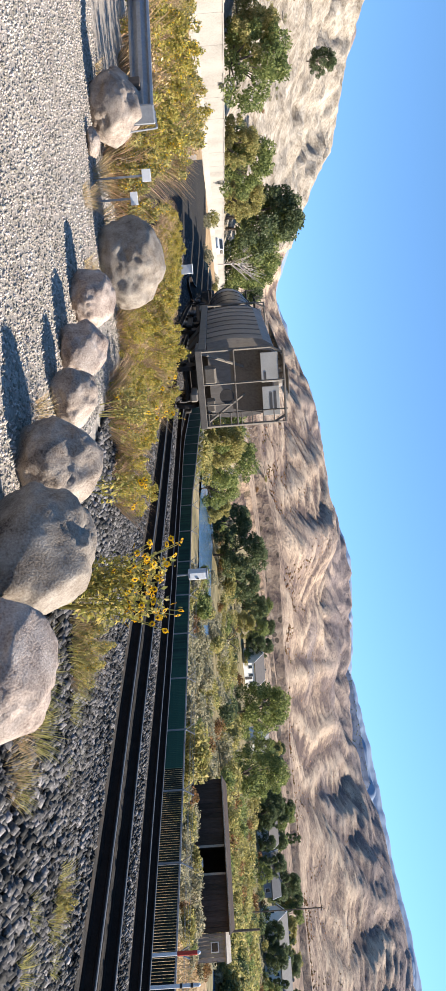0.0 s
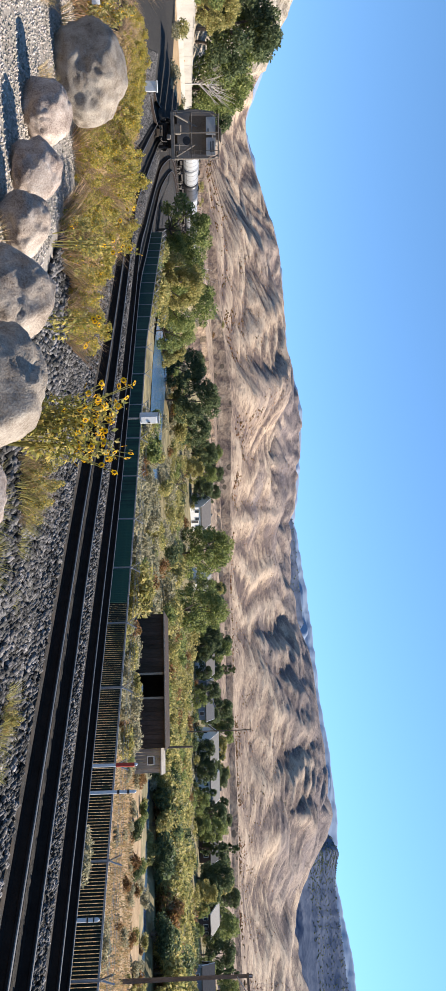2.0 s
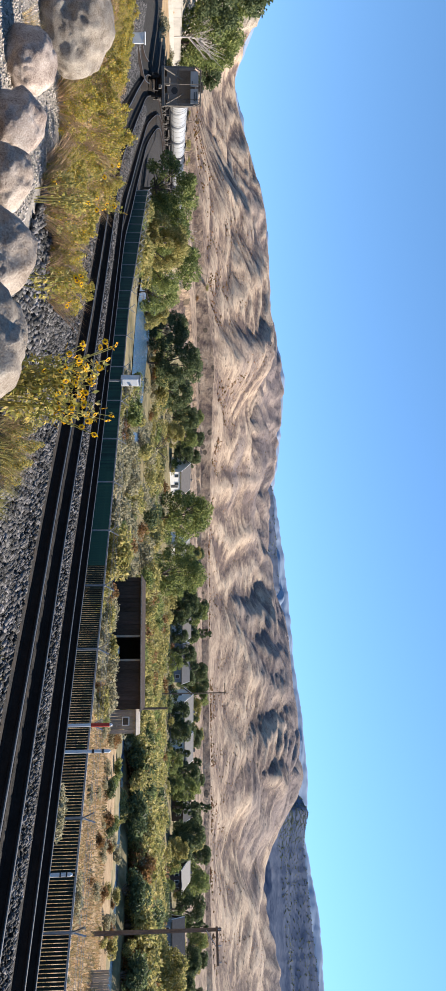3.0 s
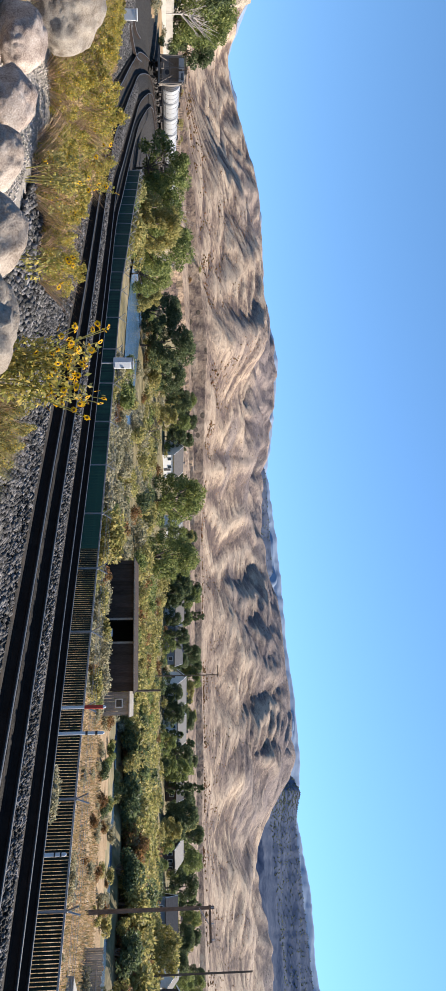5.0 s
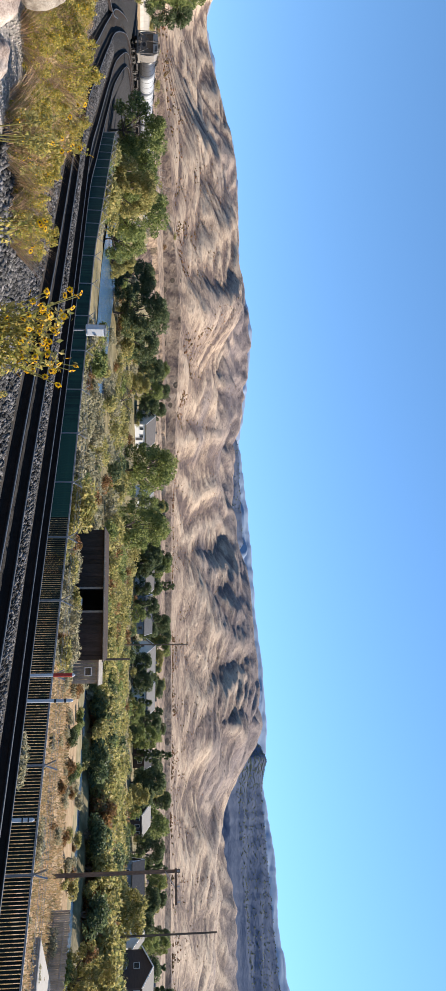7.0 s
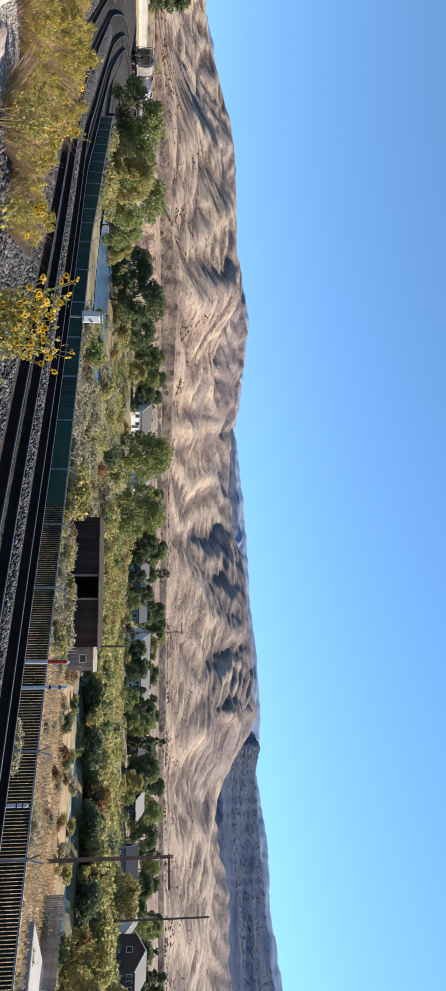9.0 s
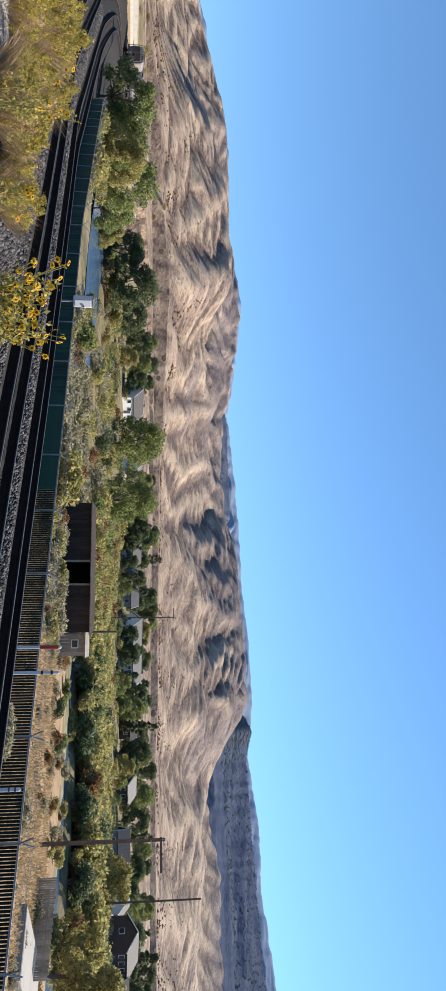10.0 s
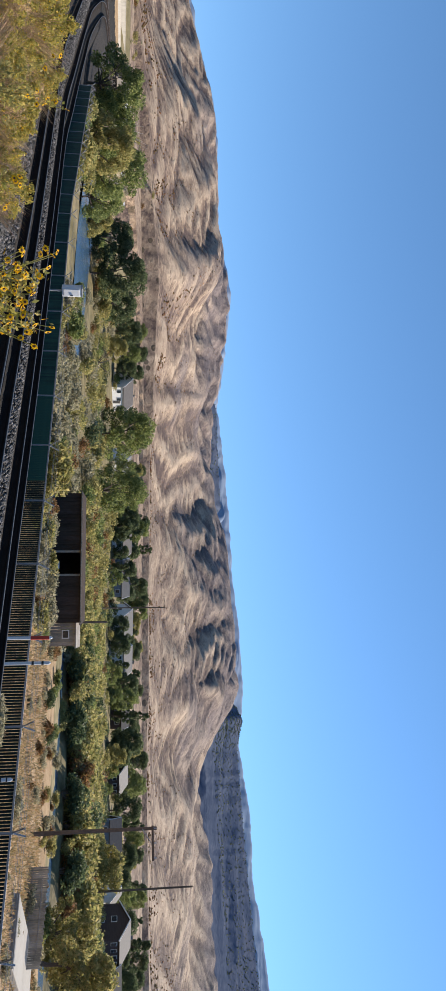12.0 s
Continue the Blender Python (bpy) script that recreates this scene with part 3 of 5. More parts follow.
def add_coupler(car, y, d):
    part("coupler", boxes(((0.22, 0.9, 0.24), (0, y + d * 0.35, 0.98), None, 0.04), ((0.34, 0.26, 0.3), (0.03, y + d * 0.85, 0.98), None, 0.06)), STEEL_WORN, car)
    hose = bmesh.new()
    pts = [Vector((0.35, y, 0.9)), Vector((0.33, y + d * 0.35, 0.55)), Vector((0.2, y + d * 0.7, 0.42)), Vector((0.05, y + d * 0.95, 0.5))]
    for a, b in zip(pts, pts[1:]):
        rod(hose, a, b, 0.03)
    part("air_hose", hose, STEEL, car)


def make_hopper():
    """Covered hopper wagon, its rear end at y = 0, running towards +y."""
    car = thing("hopper_wagon", Matrix(), "grey covered hopper wagon with open end frame, last of the train", "freight wagon", "train wagons")
    L0, L1, W, Z0, Z1 = 1.7, 10.3, 1.55, 1.55, 4.25
    # curved-side body with sloped roof shoulders
    prof = []
    for i in range(9):
        u = i / 8
        prof.append((W - 0.06 + 0.12 * math.sin(math.pi * u), Z0 + (3.75 - Z0) * u))
    prof += [(1.25, 4.12), (0.8, 4.28), (0, 4.32)]
    full = prof + [(-a, b) for a, b in prof[::-1][1:]]
    bm = bmesh.new()
    rings = []
    ys = [L0, L0 + 0.4] + [L0 + 0.4 + (L1 - L0 - 0.8) * i / 10 for i in range(1, 11)] + [L1]
    for y in ys:
        rings.append([bm.verts.new((a, y, b)) for a, b in full])
    for a, b in zip(rings, rings[1:]):
        for i in range(len(full)):
            bm.faces.new((a[i], a[(i + 1) % len(full)], b[(i + 1) % len(full)], b[i]))
    bm.faces.new(rings[0][::-1])
    bm.faces.new(rings[-1])
    part("body", bm, HOP_GREY, car)
    for i in range(7):
        y = L0 + 0.9 + i * 1.14
        for sx in (-1, 1):
            ribs = bmesh.new()
            for k in range(8):
                (a0, b0), (a1, b1) = prof[k], prof[k + 1]
                rod(ribs, (sx * (a0 + 0.01), y, b0), (sx * (a1 + 0.01), y, b1), 0.028, 0.028, 4)
            part("side_rib", ribs, HOP_GREY, car)
    for end, d in ((L0, -1), (L1, 1)):
        e = d * 1.6
        # sloping end sheet of the hopper bay
        sl = bmesh.new()
        v = [sl.verts.new(p) for p in ((-1.25, end + 0.02 * d, 2.5), (1.25, end + 0.02 * d, 2.5), (1.25, end + 1.1 * d, 4.05), (-1.25, end + 1.1 * d, 4.05),
                                       (-1.25, end + 0.02 * d, 2.42), (1.25, end + 0.02 * d, 2.42), (1.25, end + 1.15 * d, 4.0), (-1.25, end + 1.15 * d, 4.0))]
        for f in ((0, 1, 2, 3), (4, 5, 6, 7), (0, 1, 5, 4), (2, 3, 7, 6), (0, 3, 7, 4), (1, 2, 6, 5)):
            sl.faces.new([v[i] for i in f])
        bmesh.ops.recalc_face_normals(sl, faces=sl.faces)
        part("end_slope_sheet", sl, HOP_GREY, car)
        for px in (0.7, -0.62):
            part("end_panel", boxes(((1.15, 0.05, 0.66), (px, end + 1.18 * d, 3.9), None, 0.01)), HOP_PALE, car, "pale end panel")
        part("stencil", boxes(((0.75, 0.006, 0.1), (0.7, end + 1.21 * d, 4.06))), MARK, car)
        part("stencil", boxes(((0.7, 0.006, 0.1), (0.72, end + 1.21 * d, 3.9))), MARK, car)
        part("stencil", boxes(((0.32, 0.006, 0.08), (-0.3, end + 1.21 * d, 3.72))), MARK, car)
        part("end_platform", boxes(((3.05, 1.55, 0.16), (0, end + 0.78 * d, 1.2), None, 0.02), ((3.05, 0.14, 0.26), (0, end + 1.55 * d, 1.24), None, 0.02)), STEEL_WORN, car)
        for sx in (-1, 1):
            part("corner_post", rods(((sx * 1.47, end + 1.5 * d, 1.25), (sx * 1.47, end + 1.5 * d, 3.95), 0.06, 0.06, 6), ((sx * 1.47, end + 1.5 * d, 3.95), (sx * 1.2, end + 1.5 * d, 4.45), 0.05, 0.05, 6)), STEEL_WORN, car)
            part("brace", rods(((sx * 1.4, end + 1.4 * d, 1.3), (sx * 0.5, end + 0.3 * d, 3.0), 0.06, 0.06, 6)), STEEL_WORN, car)
        ladder = bmesh.new()
        for sx in (-1, 1):
            rod(ladder, (d * -1 * 0.95 + sx * 0.0 - 0.0, end + 1.55 * d, 1.2), (-d * 0.95, end + 1.55 * d, 4.5), 0.03, 0.03, 6)
        rod(ladder, (-d * 1.45, end + 1.55 * d, 1.2), (-d * 1.45, end + 1.55 * d, 4.45), 0.03, 0.03, 6)
        for k in range(8):
            z = 1.45 + k * 0.42
            rod(ladder, (-d * 0.95, end + 1.56 * d, z), (-d * 1.45, end + 1.56 * d, z), 0.024, 0.024, 6)
        part("ladder", ladder, STEEL_WORN, car)
        part("grab_rail", rods(((-1.4, end + 1.55 * d, 4.42), (1.4, end + 1.55 * d, 4.42), 0.045, 0.045, 6), ((-0.2, end + 1.56 * d, 1.25), (-0.2, end + 1.56 * d, 4.42), 0.04, 0.04, 6),
                               ((-1.45, end + 1.56 * d, 2.55), (1.45, end + 1.56 * d, 2.55), 0.035, 0.035, 6), ((0.6, end + 1.55 * d, 1.25), (0.6, end + 1.55 * d, 2.55), 0.03, 0.03, 6)), STEEL_WORN, car)
        part("brake_wheel", rods(((0.3, end + 1.5 * d, 2.2), (0.3, end + 1.56 * d, 2.2), 0.28, 0.28, 16)), STEEL, car)
        part("brake_valve", boxes(((0.5, 0.4, 0.35), (0.75, end + 1.0 * d, 1.55), None, 0.05)), STEEL_WORN, car)
        part("air_tank", boxes(((0.7, 0.4, 0.5), (-0.4, end + 0.8 * d, 1.6), None, 0.08)), STEEL_WORN, car)
        add_bogie(car, end + 0.3 * d - 0.6 * d)
        add_coupler(car, end + 1.5 * d, d)
    for sx in (-1, 1):
        part("side_sill", boxes(((0.12, L1 - L0 + 3.0, 0.3), (sx * 1.5, (L0 + L1) / 2, 1.38), None, 0.02)), STEEL_WORN, car)
    for i in range(3):
        y = L0 + 1.9 + i * 2.4
        bins = bmesh.new()
        bmesh.ops.create_cone(bins, cap_ends=True, segments=4, radius1=0.6, radius2=2.0, depth=1.0, matrix=Matrix.Translation((0, y, 1.05)) @ Matrix.Rotation(radians(45), 4, "Z"))
        part("discharge_bin", bins, HOP_GREY, car)
    part("running_board", boxes(((0.9, L1 - L0 + 2.6, 0.05), (0, (L0 + L1) / 2, 4.6), None, 0.01), *[((0.08, 0.08, 0.3), (0, L0 + 0.4 + i * 1.3, 4.45)) for i in range(7)]), STEEL_WORN, car)
    for i in range(5):
        part("hatch", rods(((0.35, L0 + 1 + i * 1.65, 4.25), (0.35, L0 + 1 + i * 1.65, 4.5), 0.38, 0.36, 14)), HOP_GREY, car)
    return car


def make_tank(mat, label):
    """Tank wagon, its rear coupler at y = 0."""
    car = thing("tank_wagon", Matrix(), label, "freight wagon", "train wagons")
    bm = bmesh.new()
    rings = []
    n = 24
    for y, k in ((1.0, 0.0), (1.05, 0.5), (1.2, 0.8), (1.45, 0.95), (1.8, 1.0), (14.2, 1.0), (14.55, 0.95), (14.8, 0.8), (14.95, 0.5), (15.0, 0.0)):
        R0 = 1.5 * max(k, 0.02)
        rings.append([bm.verts.new((R0 * math.cos(2 * math.pi * i / n), y, 2.72 + R0 * math.sin(2 * math.pi * i / n))) for i in range(n)])
    for a, b in zip(rings, rings[1:]):
        for i in range(n):
            bm.faces.new((a[i], a[(i + 1) % n], b[(i + 1) % n], b[i]))
    bmesh.ops.recalc_face_normals(bm, faces=bm.faces)
    part("tank", bm, mat, car, smooth=True)
    for y in (3.2, 8.0, 12.8):
        part("strap", rods(((0, y - 0.05, 2.72), (0, y + 0.05, 2.72), 1.525, 1.525, 24)), STEEL, car)
    part("sill", boxes(((0.5, 15.6, 0.35), (0, 8, 1.05), None, 0.03), ((2.9, 0.2, 0.5), (0, 0.9, 1.1), None, 0.02), ((2.9, 0.2, 0.5), (0, 15.1, 1.1), None, 0.02)), STEEL, car)
    part("dome", rods(((0, 8, 4.1), (0, 8, 4.5), 0.5, 0.45, 16)), STEEL, car)
    part("platform", boxes(((2.4, 2.4, 0.06), (0, 8, 4.3), None, 0.01)), STEEL, car)
    part("hand_rail", rods(*[((sx * 1.25, 0.9, 1.9), (sx * 1.25, 15.1, 1.9), 0.03, 0.03, 6) for sx in (-1, 1)], *[((sx * 1.2, y, 4.3), (sx * 1.2, y, 5.0), 0.03, 0.03, 6) for sx in (-1, 1) for y in (6.9, 9.1)]), STEEL, car)
    for y in (2.4, 13.6):
        add_bogie(car, y)
    add_coupler(car, 0.6, -1)
    add_coupler(car, 15.4, 1)
    return car


hopper = make_hopper()
tank_dark = make_tank(TANK_DARK, "black tank wagon coupled in the train")
tank_pale = make_tank(TANK_PALE, "pale grey tank wagon coupled in the train")
wagons = [(hopper, 0.0), (tank_dark, 12.9), (tank_pale, 29.4)]
for k in range(10):
    wagons.append((copy_thing(tank_dark if k == 4 else tank_pale, Matrix()), 45.9 + 16.5 * k))


# ---- boulders between the lot and the line ----
def make_boulder(x, y, size, seed, turn=0.0, tilt=0.0):
    """A weathered granite boulder, sunk a little into the gravel."""
    bm = bmesh.new()
    bmesh.ops.create_icosphere(bm, subdivisions=5, radius=1.0)
    off = Vector((seed * 7.3, seed * 3.1, seed * 1.7))
    planes = []
    rng = random.Random(seed)
    for _ in range(7):
        d = Vector((rng.uniform(-1, 1), rng.uniform(-1, 1), rng.uniform(-0.6, 1))).normalized()
        planes.append((d, rng.uniform(0.80, 0.95)))
    for v in bm.verts:
        p = v.co.normalized()
        k = 1 + 0.20 * noise.noise(p * 1.2 + off) + 0.10 * noise.noise(p * 2.6 + off) + 0.035 * noise.noise(p * 7 + off) + 0.024 * noise.noise(p * 19 + off) - 0.05 * max(0, noise.noise(p * 4.5 - off) - 0.25) + 0.008 * noise.noise(p * 45 + off)
        crack = abs(noise.noise(p * 1.7 - off))
        k -= 0.05 * max(0, 1 - crack / 0.05)
        q = p * k
        for d, lim in planes:
            over = q.dot(d) - lim
            if over > 0:
                q -= d * over * 0.75
        v.co = Vector((q.x * size[0], q.y * size[1], q.z * size[2]))
    ob = part("boulder", bm, GRANITE, smooth=True)
    z = ground_z(x, y)
    ob.matrix_world = Matrix.Translation((x, y, z + size[2] * 0.72)) @ Matrix.Rotation(radians(turn), 4, "Z") @ Matrix.Rotation(radians(tilt), 4, "Y")
    return tagged(ob, "rounded weathered granite boulder in a row beside gravel", "boulder", "row of boulders")


BOULDERS = [(-7.95, 9.2, (0.50, 0.46, 0.42), 1, 10, 0), (-5.8, 9.7, (0.66, 0.58, 0.48), 2, 30, 0), (-4.2, 7.7, (0.33, 0.31, 0.26), 3, 70, 10),
            (-3.35, 7.15, (0.31, 0.31, 0.25), 4, 0, 0), (-2.68, 6.7, (0.27, 0.28, 0.225), 5, 50, 0), (-1.75, 5.7, (0.36, 0.34, 0.35), 6, 20, -12),
            (-0.93, 4.9, (0.42, 0.43, 0.385), 7, 40, 0), (-0.15, 4.4, (0.44, 0.38, 0.29), 8, 15, 20), (-7.0, 8.7, (0.2, 0.17, 0.1), 9, 15, 0)]
for b in BOULDERS:
    make_boulder(*b)


# ---- fence with green slats beyond the line ----
FENCE = offset(TRACK_A, 6.9)
FENCE_TOP = 0.13


def make_fence():
    fence = thing("fence", Matrix(), "chain-link fence with dark green privacy slats", "fence", kind="structure")
    q0 = int(np.argmin(np.hypot(FENCE[:, 0] - 10.5, FENCE[:, 1] - 8.0)))
    run = np.arange(q0, q0 + 62, 2.35)
    pts = spline_at(FENCE, run)
    slats = {}
    for width, mat in ((0.057, SLAT_DARK), (0.072, SLAT)):
        slats[mat] = bpy.data.meshes.new("slat")
        b = boxes(((width, 0.012, 1.75), (0, 0, -0.885)))
        b.to_mesh(slats[mat])
        b.free()
        slats[mat].materials.append(mat)
    rest = bmesh.new()
    for k, (x, y, a) in enumerate(pts):
        turn = Matrix.Translation((x, y, FENCE_TOP)) @ Matrix.Rotation(-a, 4, "Z")
        post = part("fence_post", rods(((0, 0, -2.3), (0, 0, 0.02), 0.036, 0.036, 8)), GALV, fence)
        post.matrix_world = turn
        arm = part("barb_arm", rods(((0, 0, 0), (0.22, 0, 0.26), 0.018, 0.018, 6), ((0, 0, 0), (-0.22, 0, 0.26), 0.018, 0.018, 6)), GALV, fence)
        arm.matrix_world = turn
    for w, dz in ((0, 0.0), (0, -1.75)):
        part("fence_rail", sweep(FENCE[q0:q0 + 62], FENCE_TOP + dz - 0.03, [(-0.02, -0.02), (0.02, -0.02), (0.02, 0.02), (-0.02, 0.02)]), GALV, fence)
    for dx in (-0.2, -0.12, 0.12, 0.2):
        part("barbed_wire", sweep(offset(FENCE, dx)[q0:q0 + 62], FENCE_TOP + abs(dx) * 1.18, [(-0.003, 0), (0.003, 0), (0.003, 0.006), (-0.003, 0.006)]), GALV, fence)
    q = np.arange(q0, q0 + 61, 0.075)
    count = 0
    for x, y, a in spline_at(FENCE, q):
        m = Matrix.Translation((x, y, FENCE_TOP - 0.02)) @ Matrix.Rotation(-a + radians(90), 4, "Z")
        if count < 290:
            o = new("slat", slats[SLAT_DARK if count < 231 else SLAT])
            o.parent = fence
            o.matrix_world = m
        else:
            box(rest, (0.072, 0.012, 1.75), m @ Vector((0, 0, -0.885)), m.to_3x3())
        count += 1
    tagged(part("slats", rest, SLAT, fence), kind="stuff")


make_fence()


# ---- plants ----
LEAF_GREEN = material("leaf_green", [(0.105, 0.132, 0.048), (0.200, 0.238, 0.082), (0.330, 0.360, 0.130)], 0.6, scale=0.4, fine=3, bump=0, island=0.45, translucent=0.45)
LEAF_DARK = material("leaf_dark", [(0.058, 0.080, 0.042), (0.110, 0.142, 0.068), (0.190, 0.215, 0.100)], 0.6, scale=0.4, fine=3, bump=0, island=0.45, translucent=0.45)
LEAF_OLIVE = material("leaf_olive", [(0.185, 0.175, 0.065), (0.345, 0.315, 0.115), (0.50, 0.45, 0.185)], 0.65, scale=0.4, fine=3, bump=0, island=0.45, translucent=0.45)
LEAF_SAGE = material("leaf_sage", [(0.190, 0.180, 0.115), (0.340, 0.315, 0.200), (0.48, 0.43, 0.285)], 0.7, scale=0.4, fine=3, bump=0, island=0.4, translucent=0.45)
LEAF_RUST = material("leaf_rust", [(0.132, 0.077, 0.033), (0.242, 0.143, 0.061), (0.330, 0.209, 0.099)], 0.7, scale=0.4, fine=3, bump=0, island=0.4, translucent=0.45)
LEAF_YELLOW = material("leaf_yellow_green", [(0.225, 0.200, 0.055), (0.41, 0.360, 0.090), (0.58, 0.51, 0.160)], 0.65, scale=2, fine=12, bump=0, island=0.5, translucent=0.45)
STRAW = material("straw", [(0.30, 0.21, 0.10), (0.48, 0.36, 0.19), (0.60, 0.48, 0.28)], 0.8, scale=3, fine=20, bump=0, island=0.4, translucent=0.15)
DRY_STEM = material("dry_stem", [(0.20, 0.125, 0.07), (0.40, 0.28, 0.16), (0.58, 0.45, 0.28)], 0.8, scale=3, fine=20, bump=0, island=0.5, translucent=0.1)
PETAL = material("petal_yellow", [(0.70, 0.42, 0.01), (0.85, 0.55, 0.02)], 0.6, scale=6, fine=30, bump=0, island=0.2, translucent=0.3)
SEEDHEAD = material("seed_head", [(0.06, 0.03, 0.01), (0.14, 0.07, 0.02)], 0.8, scale=10, fine=80, bump=0.3)


def leaf_cloud(lobes, count, size, seed, droop=0.0):
    """Many small leaf quads strewn through the outer half of several ellipsoid lobes."""
    rng = np.random.RandomState(seed)
    vol = np.array([l[1][0] * l[1][1] * l[1][2] for l in lobes]) ** 0.66
    pick = rng.choice(len(lobes), count, p=vol / vol.sum())
    c = np.array([l[0] for l in lobes], float)[pick]
    rad = np.array([l[1] for l in lobes], float)[pick]
    d = rng.normal(size=(count, 3))
    d /= np.linalg.norm(d, axis=1)[:, None]
    # uneven outline: clumps push in and out
    clump = np.sin(d[:, 0] * 7 + pick) * np.sin(d[:, 1] * 6 + 2 * pick) * np.sin(d[:, 2] * 8 - pick)
    rr = (0.45 + 0.55 * rng.rand(count) ** 0.5) * (1 + 0.22 * clump)
    p = c + d * rad * rr[:, None]
    a = rng.normal(size=(count, 3))
    a[:, 2] -= droop
    a /= np.linalg.norm(a, axis=1)[:, None]
    b = np.cross(a, rng.normal(size=(count, 3)))
    b /= np.linalg.norm(b, axis=1)[:, None]
    s = size * (0.6 + 0.8 * rng.rand(count))[:, None]
    v = np.stack([p - a * s, p + b * s * 0.45, p + a * s, p - b * s * 0.45], 1).reshape(-1, 3)
    f = np.arange(count * 4).reshape(-1, 4)
    return v, f


def limb_mesh(segments):
    bm = bmesh.new()
    for a, b, r1, r2 in segments:
        rod(bm, a, b, r1, r2, 7)
    return bm


def make_tree(name, label, height_m, width, trunk_h, leaf_mat, seed, leaves=2600, leaf=0.3, lobes=9, lean=0.0, droop=0.0, bark=None):
    """A tree at the origin: tapered trunk, limbs into each lobe, leafy crown."""
    rng = random.Random(seed)
    tree = thing(name, Matrix(), label, "tree")
    r0 = 0.022 * height_m + 0.06
    top = Vector((lean * trunk_h, 0, trunk_h))
    segs = []
    p = Vector((0, 0, -0.4))
    for i in range(4):
        q = Vector((0, 0, -0.4)).lerp(top, (i + 1) / 4) + Vector((rng.uniform(-0.1, 0.1), rng.uniform(-0.1, 0.1), 0)) * (i < 3)
        segs.append((p, q, r0 * (1 - 0.12 * i), r0 * (1 - 0.12 * (i + 1))))
        p = q
    part("trunk", limb_mesh(segs), bark or BARK, tree)
    blobs = []
    lobes *= 3
    for i in range(lobes):
        a = i * 2.4 + rng.uniform(-0.6, 0.6)
        u = (i + 0.5) / lobes
        z = trunk_h * 0.6 + (height_m - trunk_h * 0.6) * (0.06 + 0.86 * u) + rng.uniform(-0.04, 0.04) * height_m
        k = width * 0.5 * (0.95 * math.sin(math.pi * min(1, 0.22 + 0.75 * u)) ** 0.7) * rng.uniform(0.35, 1.12)
        c = Vector((lean * z + k * math.cos(a), k * math.sin(a), z))
        s = width * rng.uniform(0.075, 0.155)
        blobs.append((c, (s, s, s * rng.uniform(0.6, 1.0) * min(1.3, max(0.6, height_m / width)))))
        if i % 3 == 0:
            mid = top.lerp(c, 0.5) + Vector((0, 0, 0.1 * height_m * rng.uniform(-0.3, 0.6)))
            part("limb", limb_mesh([(top, mid, r0 * 0.5, r0 * 0.3), (mid, c, r0 * 0.3, r0 * 0.08)]), bark or BARK, tree)
    part("crown", leaf_cloud(blobs, leaves, leaf, seed, droop), leaf_mat, tree)
    return tree


def make_bare_tree(name, label, h, seed, mat, count=26):
    rng = random.Random(seed)
    tree = thing(name, Matrix(), label, "tree")
    part("trunk", limb_mesh([((0, 0, -0.4), (0.1, 0, h * 0.45), 0.16, 0.1)]), mat, tree)
    for i in range(count):
        a, u = rng.uniform(0, 6.28), rng.uniform(0.25, 0.45)
        b = Vector((0.1, 0, h * u))
        m = b + Vector((math.cos(a), math.sin(a), 0.9)) * h * rng.uniform(0.12, 0.2)
        e = m + Vector((math.cos(a + rng.uniform(-0.7, 0.7)), math.sin(a), rng.uniform(0.5, 1.6))) * h * rng.uniform(0.14, 0.24)
        e2 = m + Vector((math.cos(a + 1), math.sin(a + 1), rng.uniform(0.3, 1.2))) * h * rng.uniform(0.1, 0.2)
        part("branch", limb_mesh([(b, m, 0.07, 0.05), (m, e, 0.05, 0.015), (m, e2, 0.04, 0.012)]), mat, tree)
    return tree


def set_tree(src, az, r, scale=1.0, turn=0.0, stretch=1.0, first=False, sink=0.15):
    p = polar(az, r)
    m = Matrix.Translation((p.x, p.y, ground_z(p.x, p.y) - sink)) @ Matrix.Rotation(radians(turn), 4, "Z") @ Matrix.Diagonal((scale, scale, scale * stretch, 1))
    if first:
        src.matrix_world = m
        return src
    ob = copy_thing(src, pose(0, 0, 0))
    ob.matrix_basis = m
    return ob


